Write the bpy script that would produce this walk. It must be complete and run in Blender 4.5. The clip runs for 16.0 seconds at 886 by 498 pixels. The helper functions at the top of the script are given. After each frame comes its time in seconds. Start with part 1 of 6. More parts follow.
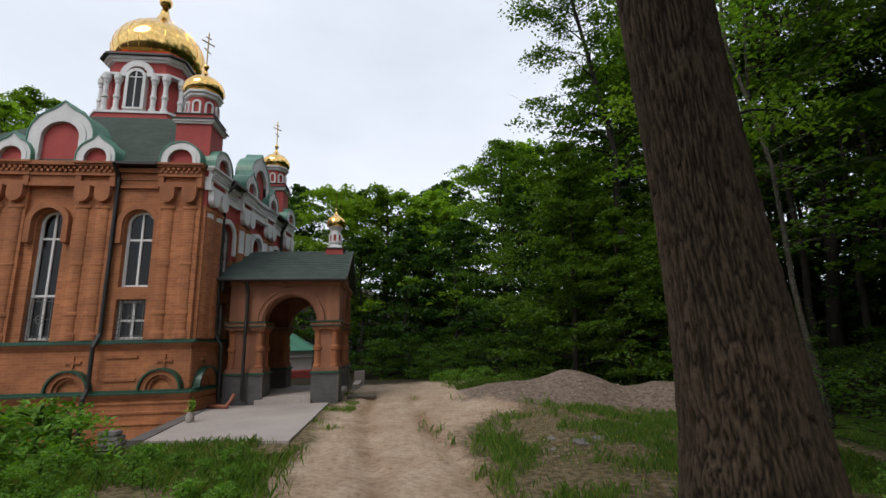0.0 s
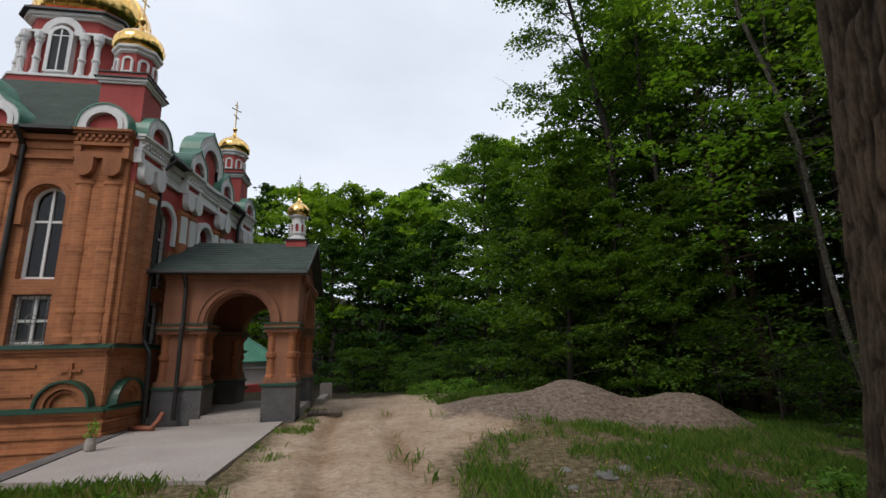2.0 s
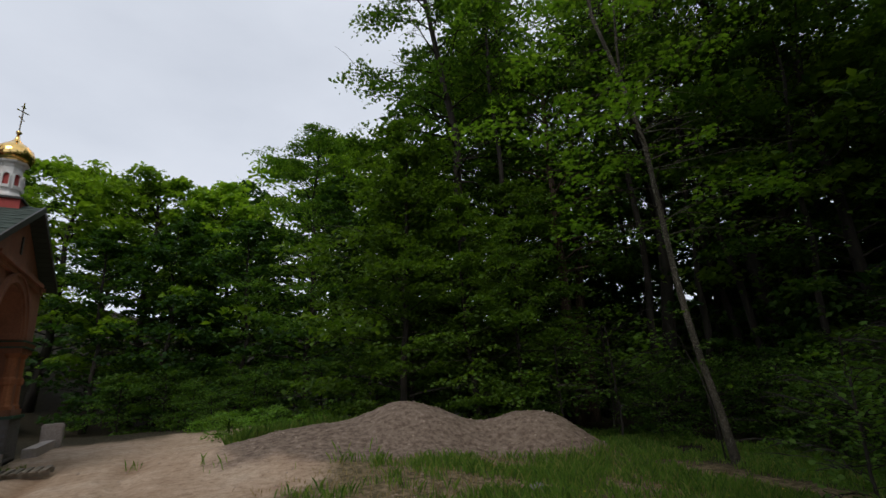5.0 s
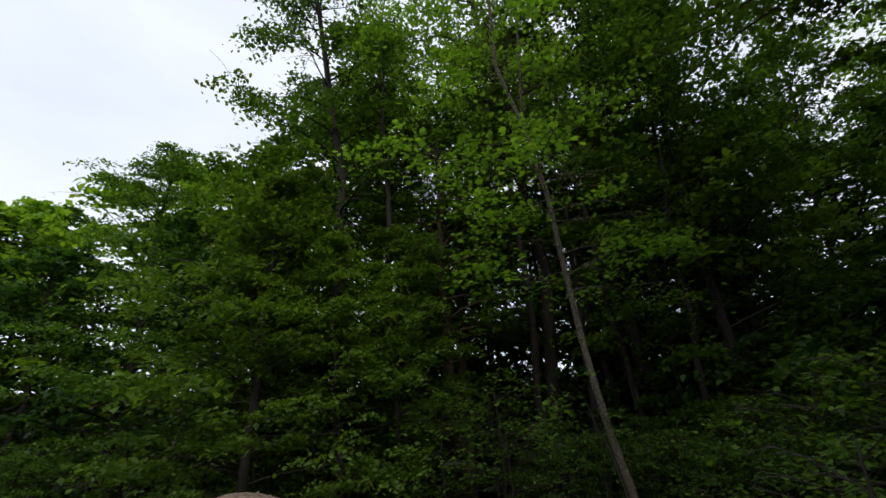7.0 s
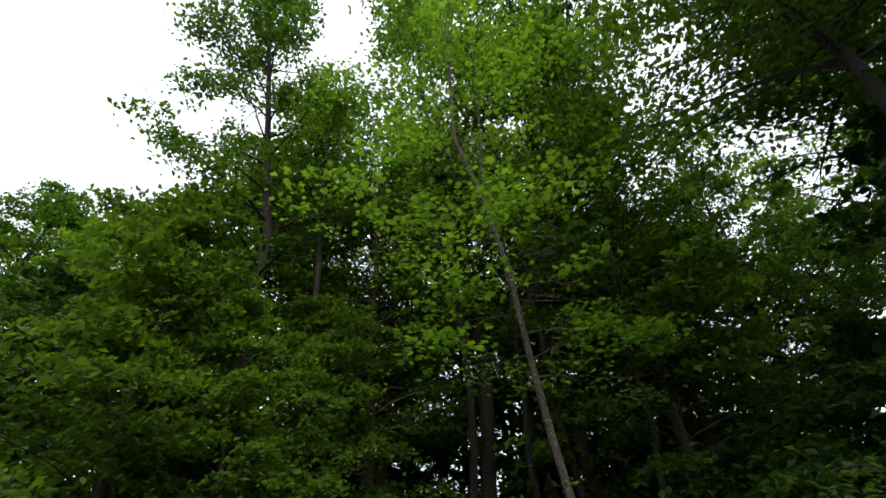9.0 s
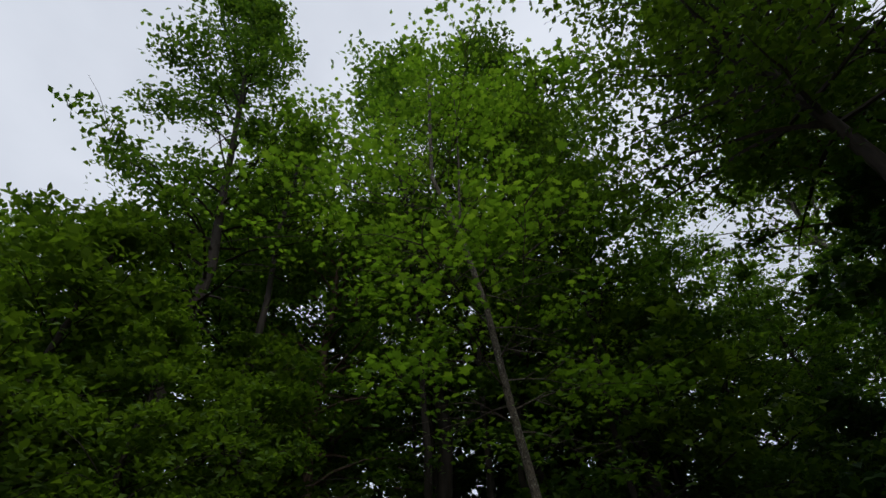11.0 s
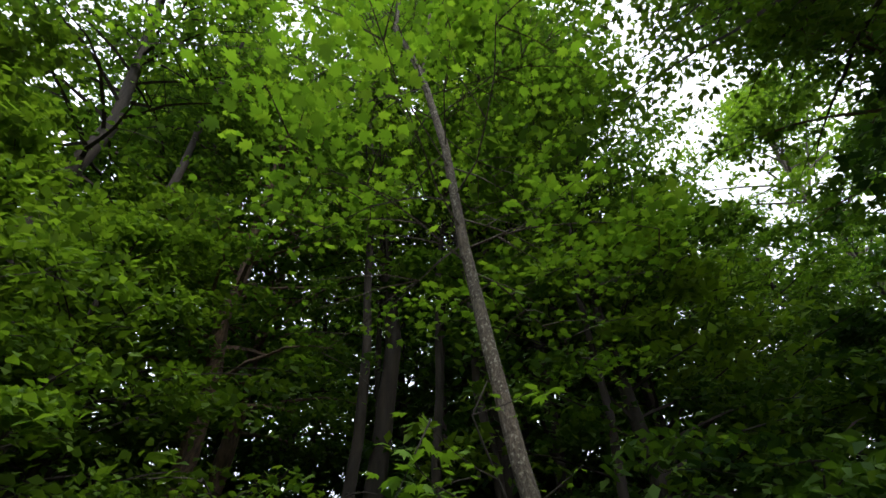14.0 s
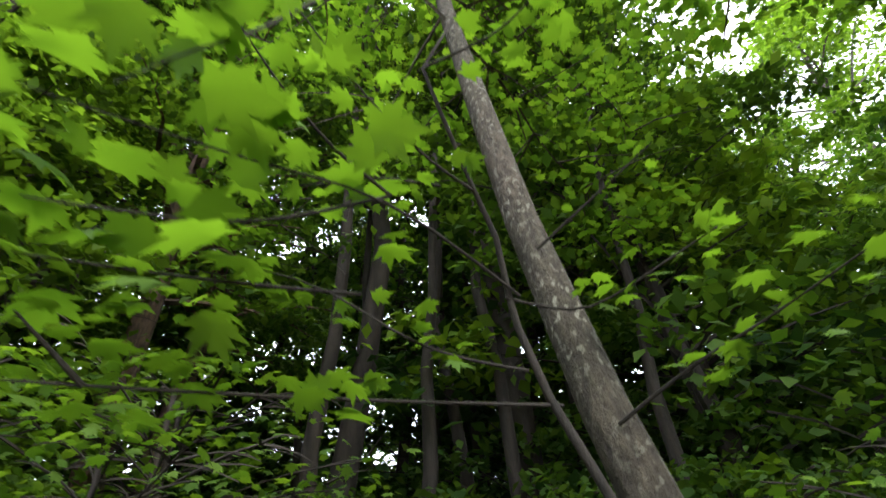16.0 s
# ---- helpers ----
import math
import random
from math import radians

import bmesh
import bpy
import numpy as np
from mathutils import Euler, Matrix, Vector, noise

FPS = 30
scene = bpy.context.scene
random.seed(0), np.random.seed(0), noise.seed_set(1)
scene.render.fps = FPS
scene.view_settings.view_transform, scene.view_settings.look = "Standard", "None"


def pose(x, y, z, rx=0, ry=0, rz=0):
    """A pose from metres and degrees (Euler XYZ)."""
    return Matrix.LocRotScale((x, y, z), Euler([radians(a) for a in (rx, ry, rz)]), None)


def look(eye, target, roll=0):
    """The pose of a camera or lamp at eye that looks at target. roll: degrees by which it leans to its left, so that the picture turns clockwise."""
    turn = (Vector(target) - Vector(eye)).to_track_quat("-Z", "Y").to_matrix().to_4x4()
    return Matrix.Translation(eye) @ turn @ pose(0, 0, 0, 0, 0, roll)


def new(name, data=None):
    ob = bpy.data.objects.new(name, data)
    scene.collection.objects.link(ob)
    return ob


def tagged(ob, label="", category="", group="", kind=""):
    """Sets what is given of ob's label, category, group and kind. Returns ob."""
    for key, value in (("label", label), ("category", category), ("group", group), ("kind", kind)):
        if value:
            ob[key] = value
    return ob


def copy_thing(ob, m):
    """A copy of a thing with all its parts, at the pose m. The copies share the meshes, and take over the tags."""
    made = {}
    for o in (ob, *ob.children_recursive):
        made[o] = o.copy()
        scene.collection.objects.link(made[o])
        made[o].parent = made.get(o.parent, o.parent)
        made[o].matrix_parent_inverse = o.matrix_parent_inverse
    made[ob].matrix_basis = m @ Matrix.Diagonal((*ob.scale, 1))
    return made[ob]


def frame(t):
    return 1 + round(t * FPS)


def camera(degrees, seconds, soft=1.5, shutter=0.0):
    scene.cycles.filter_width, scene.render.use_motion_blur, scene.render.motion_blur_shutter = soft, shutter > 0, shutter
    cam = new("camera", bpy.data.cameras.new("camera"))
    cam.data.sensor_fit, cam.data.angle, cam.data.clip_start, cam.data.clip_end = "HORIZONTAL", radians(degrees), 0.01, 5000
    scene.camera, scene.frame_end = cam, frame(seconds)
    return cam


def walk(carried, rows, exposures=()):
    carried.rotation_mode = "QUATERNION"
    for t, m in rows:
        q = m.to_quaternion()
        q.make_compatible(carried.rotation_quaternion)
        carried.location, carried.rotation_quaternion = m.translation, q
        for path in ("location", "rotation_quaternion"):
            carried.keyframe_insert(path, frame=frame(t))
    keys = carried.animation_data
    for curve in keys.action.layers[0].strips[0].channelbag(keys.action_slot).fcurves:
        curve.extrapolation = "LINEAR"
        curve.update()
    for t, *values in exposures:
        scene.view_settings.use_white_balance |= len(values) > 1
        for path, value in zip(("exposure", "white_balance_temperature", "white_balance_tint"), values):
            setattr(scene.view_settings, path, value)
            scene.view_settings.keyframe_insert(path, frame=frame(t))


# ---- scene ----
cam = camera(87.0, 16.0, soft=1.5, shutter=0.25)
METRES, EYE, TILT, LEAN, TURN = 16.0, 1.6, 0.0, 0.0, -6.8
ROWS = [
    (0.0, 0.0, 0.0, 0.0, 0.27, 11.57, 1.34),
    (0.5, -0.0015, 0.0336, -0.0034, -0.05, 11.66, 1.41),
    (1.0, -0.0033, 0.0711, -0.0057, -0.41, 11.83, 1.41),
    (1.5, -0.0041, 0.1051, -0.0075, -1.27, 12.28, 1.52),
    (2.0, -0.0022, 0.1393, -0.0098, -2.37, 12.95, 1.57),
    (2.5, -0.0005, 0.1726, -0.0125, -4.41, 13.6, 1.76),
    (3.0, 0.0007, 0.2054, -0.0137, -7.91, 14.18, 1.97),
    (3.5, 0.0064, 0.2295, -0.0173, -11.7, 14.21, 2.29),
    (4.0, 0.016, 0.2598, -0.0218, -15.81, 13.81, 2.6),
    (6.5, 0.0637, 0.4158, -0.0245, -34.74, 20.45, 3.58),
    (7.0, 0.0735, 0.4439, -0.0226, -39.59, 22.51, 3.7),
    (7.5, 0.0835, 0.4718, -0.0216, -43.48, 24.23, 3.74),
    (8.0, 0.0975, 0.501, -0.0231, -46.95, 27.05, 3.81),
    (8.5, 0.1105, 0.5307, -0.0223, -48.64, 30.69, 3.69),
    (9.0, 0.1234, 0.5562, -0.0204, -51.07, 34.86, 3.67),
    (9.5, 0.1361, 0.581, -0.0195, -52.51, 39.13, 3.58),
    (12.0, 0.2401, 0.6503, -0.0292, -61.47, 45.22, 2.35),
    (12.5, 0.2693, 0.6619, -0.0315, -63.24, 44.12, 2.37),
    (13.0, 0.3027, 0.6764, -0.0346, -63.62, 43.14, 2.4),
    (13.5, 0.3309, 0.6872, -0.036, -63.27, 42.03, 2.44),
    (14.0, 0.3627, 0.6976, -0.0391, -62.62, 41.13, 2.34),
    (14.5, 0.3899, 0.7086, -0.0437, -62.25, 40.16, 2.22),
    (15.0, 0.4235, 0.7182, -0.045, -61.31, 39.56, 2.08),
    (15.5, 0.4527, 0.7298, -0.0482, -60.45, 38.68, 2.03),
    (16.0, 0.4884, 0.7434, -0.0513, -61.47, 36.8, 1.84),
]
EXPOSURES = [(0.0, 0.0), (3.0, -0.1), (4.0, -0.35), (6.5, 0.0), (7.0, 0.15), (9.0, 0.72), (9.7, 0.7), (11.8, -0.7), (12.5, -0.65), (13.0, -0.24), (13.5, 0.4), (14.0, 1.3), (14.5, 1.87), (15.0, 2.32), (15.5, 2.55), (16.0, 2.45)]
walk(cam, [(t, pose(0, 0, EYE, TILT, LEAN, TURN) @ pose(METRES * x, METRES * y, METRES * z, 90 + pitch, roll, yaw)) for t, x, y, z, yaw, pitch, roll in ROWS], EXPOSURES)

# ---------------------------------------------------------------- world, sun, exposure
SUN_EL, SUN_AZ = radians(52), radians(215)
world = bpy.data.worlds.new("sky")
scene.world = world
world.use_nodes = True
wn, wl = world.node_tree.nodes, world.node_tree.links
wn.clear()
w_out, w_bg = wn.new("ShaderNodeOutputWorld"), wn.new("ShaderNodeBackground")
w_sky = wn.new("ShaderNodeTexSky")
w_sky.sky_type, w_sky.sun_disc = "NISHITA", False
w_sky.sun_elevation, w_sky.sun_rotation = SUN_EL, SUN_AZ
w_sky.air_density, w_sky.dust_density = 1.0, 2.5
w_co, w_map = wn.new("ShaderNodeTexCoord"), wn.new("ShaderNodeMapping")
w_map.inputs["Scale"].default_value = (1.0, 1.0, 2.2)
w_noise = wn.new("ShaderNodeTexNoise")
w_noise.inputs["Scale"].default_value, w_noise.inputs["Detail"].default_value = 1.3, 6.0
w_ramp = wn.new("ShaderNodeValToRGB")
w_ramp.color_ramp.elements[0].position, w_ramp.color_ramp.elements[0].color = 0.34, (0.72, 0.72, 0.72, 1)
w_ramp.color_ramp.elements[1].position, w_ramp.color_ramp.elements[1].color = 0.62, (0.97, 0.97, 0.97, 1)
w_mix = wn.new("ShaderNodeMix")
w_mix.data_type = "RGBA"
w_mix.inputs["B"].default_value = (8.4, 8.9, 9.9, 1)
wl.new(w_co.outputs["Generated"], w_map.inputs["Vector"])
wl.new(w_map.outputs[0], w_noise.inputs["Vector"])
wl.new(w_noise.outputs["Fac"], w_ramp.inputs[0])
wl.new(w_ramp.outputs[0], w_mix.inputs["Factor"])
wl.new(w_sky.outputs[0], w_mix.inputs["A"])
wl.new(w_mix.outputs["Result"], w_bg.inputs["Color"])
w_bg.inputs["Strength"].default_value = 0.11
wl.new(w_bg.outputs[0], w_out.inputs[0])

sun_data = bpy.data.lights.new("sun", "SUN")
sun_data.energy, sun_data.angle, sun_data.color = 1.4, radians(25), (1.0, 0.95, 0.88)
sun = new("sun", sun_data)
sun.matrix_world = look(Vector((math.sin(SUN_AZ) * 20, math.cos(SUN_AZ) * 20, 20 * math.tan(SUN_EL))), (0, 0, 0))


# ---------------------------------------------------------------- helpers
def srgb(h):
    return tuple(((c / 255) / 12.92 if c / 255 < 0.04045 else ((c / 255 + 0.055) / 1.055) ** 2.4) for c in h)


def part(name, bm, material, parent=None, label="", smooth=False):
    """Links a bmesh as one mesh object under a thing or a part."""
    bmesh.ops.recalc_face_normals(bm, faces=bm.faces)
    me = bpy.data.meshes.new(name)
    bm.to_mesh(me)
    bm.free()
    return hang(name, me, material, parent, label, smooth)


def hang(name, me, material, parent=None, label="", smooth=False):
    for m in material if isinstance(material, (list, tuple)) else [material]:
        me.materials.append(m)
    if smooth:
        me.shade_smooth()
    ob = new(name, me)
    if parent is not None:
        ob.parent = parent
        if parent.type == "EMPTY":
            ob.matrix_parent_inverse = Matrix.Translation(-parent.location)
    if label:
        ob["label"] = label
    return ob


def thing(name, loc, label, category, group="", kind=""):
    e = new(name)
    e.location = loc
    e.empty_display_size = 0.2
    return tagged(e, label, category, group, kind)


def node_mat(name):
    m = bpy.data.materials.new(name)
    m.use_nodes = True
    n, l = m.node_tree.nodes, m.node_tree.links
    return m, n, l, n["Principled BSDF"]


def noise_node(n, l, scale, detail=4.0, rough=0.55, vec=None, stretch=None):
    t = n.new("ShaderNodeTexNoise")
    t.inputs["Scale"].default_value, t.inputs["Detail"].default_value, t.inputs["Roughness"].default_value = scale, detail, rough
    src = vec
    if src is None:
        g = n.new("ShaderNodeNewGeometry")
        src = g.outputs["Position"]
    if stretch:
        mp = n.new("ShaderNodeMapping")
        mp.inputs["Scale"].default_value = stretch
        l.new(src, mp.inputs["Vector"])
        src = mp.outputs[0]
    l.new(src, t.inputs["Vector"])
    return t


def ramp_node(n, l, fac, stops):
    r = n.new("ShaderNodeValToRGB")
    el = r.color_ramp.elements
    while len(el) < len(stops):
        el.new(0.5)
    for e, (p, c) in zip(el, stops):
        e.position, e.color = p, (*c, 1)
    l.new(fac, r.inputs[0])
    return r


def mixc(n, l, fac, a, b, mode="MIX"):
    m = n.new("ShaderNodeMix")
    m.data_type, m.blend_type = "RGBA", mode
    for key, v in (("Factor", fac), ("A", a), ("B", b)):
        if isinstance(v, (int, float)):
            m.inputs[key].default_value = v
        elif isinstance(v, tuple):
            m.inputs[key].default_value = (*v, 1)
        else:
            l.new(v, m.inputs[key])
    return m.outputs["Result"]


def bumped(n, l, bsdf, height, strength, distance=0.02):
    b = n.new("ShaderNodeBump")
    b.inputs["Strength"].default_value, b.inputs["Distance"].default_value = strength, distance
    l.new(height, b.inputs["Height"])
    l.new(b.outputs[0], bsdf.inputs["Normal"])


def surface(name, col, dark, rough=0.8, big=0.8, fine=14.0, bump=0.25, metal=0.0, stretch=None, streak=0.0, grain=0.28):
    """A worn surface: two colours mixed by broad stains and fine grain, with relief."""
    m, n, l, b = node_mat(name)
    t1 = noise_node(n, l, big, 5, 0.6, stretch=stretch)
    t2 = noise_node(n, l, fine, 6, 0.65)
    f1 = ramp_node(n, l, t1.outputs["Fac"], [(0.35, (0, 0, 0)), (0.68, (1, 1, 1))])
    c = mixc(n, l, f1.outputs[0], col, dark)
    f2 = ramp_node(n, l, t2.outputs["Fac"], [(0.3, (1 - grain,) * 3), (0.7, (1 + 0.4 * grain,) * 3)])
    c = mixc(n, l, 1.0, c, f2.outputs[0], "MULTIPLY")
    if streak:
        t3 = noise_node(n, l, 3.0, 4, 0.6, stretch=(1.0, 1.0, 0.12))
        f3 = ramp_node(n, l, t3.outputs["Fac"], [(0.4, (1, 1, 1)), (0.72, (1 - streak, 1 - streak, 1 - streak))])
        c = mixc(n, l, 1.0, c, f3.outputs[0], "MULTIPLY")
    l.new(c, b.inputs["Base Color"])
    b.inputs["Roughness"].default_value, b.inputs["Metallic"].default_value = rough, metal
    bumped(n, l, b, t2.outputs["Fac"], bump)
    return m


def brick_mat(name, a, bcol, mortar):
    m, n, l, b = node_mat(name)
    g = n.new("ShaderNodeNewGeometry")
    sep, com, add = n.new("ShaderNodeSeparateXYZ"), n.new("ShaderNodeCombineXYZ"), n.new("ShaderNodeMath")
    l.new(g.outputs["Position"], sep.inputs[0])
    l.new(sep.outputs["X"], add.inputs[0])
    l.new(sep.outputs["Y"], add.inputs[1])
    l.new(add.outputs[0], com.inputs["X"])
    l.new(sep.outputs["Z"], com.inputs["Y"])
    br = n.new("ShaderNodeTexBrick")
    br.inputs["Scale"].default_value = 1.0
    br.inputs["Brick Width"].default_value, br.inputs["Row Height"].default_value = 0.26, 0.077
    br.inputs["Mortar Size"].default_value = 0.006
    br.inputs["Mortar Smooth"].default_value = 0.4
    br.inputs["Color1"].default_value, br.inputs["Color2"].default_value, br.inputs["Mortar"].default_value = (*a, 1), (*bcol, 1), (*mortar, 1)
    l.new(com.outputs[0], br.inputs["Vector"])
    t1 = noise_node(n, l, 0.9, 5, 0.6)
    f1 = ramp_node(n, l, t1.outputs["Fac"], [(0.3, (0.66, 0.63, 0.62)), (0.7, (1.14, 1.10, 1.06))])
    t3 = noise_node(n, l, 2.4, 5, 0.6, stretch=(1, 1, 0.15))
    f3 = ramp_node(n, l, t3.outputs["Fac"], [(0.42, (1, 1, 1)), (0.75, (0.8, 0.78, 0.76))])
    c = mixc(n, l, 1.0, br.outputs["Color"], f1.outputs[0], "MULTIPLY")
    c = mixc(n, l, 1.0, c, f3.outputs[0], "MULTIPLY")
    l.new(c, b.inputs["Base Color"])
    b.inputs["Roughness"].default_value = 0.85
    t2 = noise_node(n, l, 40, 5, 0.6)
    h = mixc(n, l, 0.5, br.outputs["Fac"], t2.outputs["Fac"])
    bumped(n, l, b, h, 0.25, 0.01)
    return m


def leaf_mat(name, stops, trans=0.52, rough=0.55, gloss=0.18):
    """Foliage: every leaf has its own green, every tree its own shade; light shines through."""
    m, n, l, b = node_mat(name)
    g, o = n.new("ShaderNodeNewGeometry"), n.new("ShaderNodeObjectInfo")
    r = ramp_node(n, l, g.outputs["Random Per Island"], stops)
    hsv = n.new("ShaderNodeHueSaturation")
    mr = n.new("ShaderNodeMapRange")
    mr.inputs["To Min"].default_value, mr.inputs["To Max"].default_value = 0.75, 1.25
    l.new(o.outputs["Random"], mr.inputs["Value"])
    l.new(mr.outputs[0], hsv.inputs["Value"])
    l.new(r.outputs[0], hsv.inputs["Color"])
    l.new(hsv.outputs[0], b.inputs["Base Color"])
    b.inputs["Roughness"].default_value = rough
    b.inputs["Specular IOR Level"].default_value = gloss
    tr = n.new("ShaderNodeBsdfTranslucent")
    tc = mixc(n, l, 1.0, hsv.outputs[0], (1.6, 1.64, 0.46), "MULTIPLY")
    l.new(tc, tr.inputs["Color"])
    mx = n.new("ShaderNodeMixShader")
    mx.inputs[0].default_value = trans
    l.new(b.outputs[0], mx.inputs[1])
    l.new(tr.outputs[0], mx.inputs[2])
    l.new(mx.outputs[0], n["Material Output"].inputs[0])
    return m


def bark_mat(name, light, dark, scale=6.0, bump=0.6, zs=0.16, lichen=None):
    m, n, l, b = node_mat(name)
    tc = n.new("ShaderNodeTexCoord")
    t1 = noise_node(n, l, scale, 6, 0.65, vec=tc.outputs["Object"], stretch=(1, 1, zs))
    t2 = noise_node(n, l, 1.2, 4, 0.6, vec=tc.outputs["Object"])
    c = ramp_node(n, l, t1.outputs["Fac"], [(0.35, dark), (0.65, light)])
    f2 = ramp_node(n, l, t2.outputs["Fac"], [(0.3, (0.7, 0.75, 0.65)), (0.7, (1.1, 1.08, 1.05))])
    c = mixc(n, l, 1.0, c.outputs[0], f2.outputs[0], "MULTIPLY")
    if lichen:
        # pale flecks of lichen, thicker in some patches
        t3 = noise_node(n, l, 42, 3, 0.5, vec=tc.outputs["Object"], stretch=(1, 1, 0.7))
        t4 = noise_node(n, l, 3.0, 3, 0.5, vec=tc.outputs["Object"])
        k3 = ramp_node(n, l, t3.outputs["Fac"], [(0.56, (0, 0, 0)), (0.64, (1, 1, 1))])
        k4 = ramp_node(n, l, t4.outputs["Fac"], [(0.35, (0.1, 0.1, 0.1)), (0.65, (0.9, 0.9, 0.9))])
        c = mixc(n, l, mixc(n, l, 1.0, k3.outputs[0], k4.outputs[0], "MULTIPLY"), c, lichen)
    l.new(c, b.inputs["Base Color"])
    b.inputs["Roughness"].default_value = 0.9
    bumped(n, l, b, t1.outputs["Fac"], bump, 0.05)
    return m


# ---------------------------------------------------------------- materials
M_BRICK = brick_mat("orange brick", (0.48, 0.185, 0.073), (0.35, 0.125, 0.05), (0.46, 0.24, 0.135))
M_TRIM = surface("orange moulded brick", (0.43, 0.165, 0.069), (0.30, 0.108, 0.046), 0.85, 1.1, 25, 0.3, streak=0.25)
M_STUCCO = surface("porch stucco", (0.34, 0.15, 0.085), (0.25, 0.10, 0.055), 0.9, 0.7, 30, 0.3, streak=0.3)
M_RED = surface("red plaster", (0.44, 0.075, 0.065), (0.36, 0.055, 0.05), 0.8, 0.9, 22, 0.1, streak=0.12, grain=0.12)
M_WHITE = surface("white plaster", (0.76, 0.75, 0.74), (0.66, 0.65, 0.64), 0.7, 1.0, 12, 0.05, streak=0.12, grain=0.07)
M_GREEN = surface("green sheet metal", (0.02, 0.085, 0.05), (0.014, 0.055, 0.033), 0.4, 1.5, 18, 0.08)
M_TEAL = surface("verdigris sheet metal", (0.10, 0.28, 0.20), (0.06, 0.19, 0.13), 0.4, 1.2, 10, 0.08)
M_ROOF = brick_mat("dark green shingle", (0.050, 0.078, 0.062), (0.036, 0.058, 0.046), (0.020, 0.030, 0.025))
M_SHINGLE, _n, _l, _b = node_mat("green bitumen shingle")
_o = _n.new("ShaderNodeObjectInfo")
_r = ramp_node(_n, _l, _o.outputs["Random"], [(0.0, (0.030, 0.046, 0.037)), (0.5, (0.038, 0.058, 0.047)), (1.0, (0.046, 0.066, 0.054))])
_t = noise_node(_n, _l, 60, 5, 0.7)
_g = ramp_node(_n, _l, _t.outputs["Fac"], [(0.3, (0.7, 0.7, 0.7)), (0.7, (1.2, 1.2, 1.2))])
_l.new(mixc(_n, _l, 1.0, _r.outputs[0], _g.outputs[0], "MULTIPLY"), _b.inputs["Base Color"])
_b.inputs["Roughness"].default_value = 0.9
bumped(_n, _l, _b, _t.outputs["Fac"], 0.4, 0.01)
M_BLACK = surface("dark painted metal", (0.025, 0.022, 0.02), (0.015, 0.014, 0.013), 0.45, 2, 30, 0.1)
M_IRON = surface("window grille iron", (0.16, 0.15, 0.14), (0.09, 0.085, 0.08), 0.6, 2, 30, 0.1)
M_GOLD = surface("gilt dome", (0.98, 0.66, 0.24), (0.92, 0.58, 0.18), 0.12, 2.0, 6, 0.05, metal=1.0)
M_CONC = surface("concrete", (0.45, 0.39, 0.355), (0.36, 0.31, 0.28), 0.9, 0.6, 26, 0.3)
M_KERB = surface("dark concrete", (0.16, 0.14, 0.13), (0.10, 0.09, 0.085), 0.9, 1.2, 22, 0.4)
M_TILE = surface("grey stone tile", (0.13, 0.125, 0.125), (0.08, 0.078, 0.078), 0.6, 4, 30, 0.3)
M_PIPE = surface("terracotta pipe", (0.34, 0.11, 0.06), (0.24, 0.08, 0.045), 0.6, 3, 30, 0.1)
M_WOOD = surface("grey weathered wood", (0.26, 0.22, 0.17), (0.16, 0.13, 0.10), 0.85, 2, 30, 0.4, stretch=(1, 8, 8))
M_STONE = surface("grey field stone", (0.25, 0.235, 0.215), (0.16, 0.15, 0.14), 0.9, 3, 20, 0.6)
M_BARK_OLD, _n, _l, _b = node_mat("old oak bark")
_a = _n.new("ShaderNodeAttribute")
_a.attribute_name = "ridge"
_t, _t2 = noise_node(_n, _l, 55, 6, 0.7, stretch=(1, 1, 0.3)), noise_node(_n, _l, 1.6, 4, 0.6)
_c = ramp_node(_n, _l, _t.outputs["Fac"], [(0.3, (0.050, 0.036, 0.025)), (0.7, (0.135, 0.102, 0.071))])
# furrows tinted near black: shade between the bark plates put into the colour
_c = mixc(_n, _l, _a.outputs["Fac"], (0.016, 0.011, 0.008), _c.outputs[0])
_g = ramp_node(_n, _l, _t2.outputs["Fac"], [(0.3, (0.75, 0.74, 0.70)), (0.7, (1.1, 1.04, 1.0))])
_l.new(mixc(_n, _l, 1.0, _c, _g.outputs[0], "MULTIPLY"), _b.inputs["Base Color"])
_b.inputs["Roughness"].default_value, _b.inputs["Specular IOR Level"].default_value = 0.9, 0.25
bumped(_n, _l, _b, _t.outputs["Fac"], 0.8, 0.012)
M_BARK = bark_mat("grey maple bark", (0.088, 0.072, 0.053), (0.026, 0.020, 0.014), 30, 1.0, 0.5, lichen=(0.22, 0.22, 0.17))
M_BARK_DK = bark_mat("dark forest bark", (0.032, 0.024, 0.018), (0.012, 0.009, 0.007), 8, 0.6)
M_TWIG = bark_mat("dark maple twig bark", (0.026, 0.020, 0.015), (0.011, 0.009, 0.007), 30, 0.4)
M_ELM = leaf_mat("elm leaves", [(0.0, (0.052, 0.104, 0.017)), (0.5, (0.082, 0.152, 0.024)), (1.0, (0.12, 0.205, 0.034))])
M_LEAF = leaf_mat("beech leaves", [(0.0, (0.032, 0.074, 0.015)), (0.5, (0.055, 0.114, 0.022)), (1.0, (0.094, 0.166, 0.031))])
M_LEAF_LT = leaf_mat("light leaves", [(0.0, (0.098, 0.175, 0.024)), (0.5, (0.135, 0.235, 0.032)), (1.0, (0.18, 0.29, 0.045))])
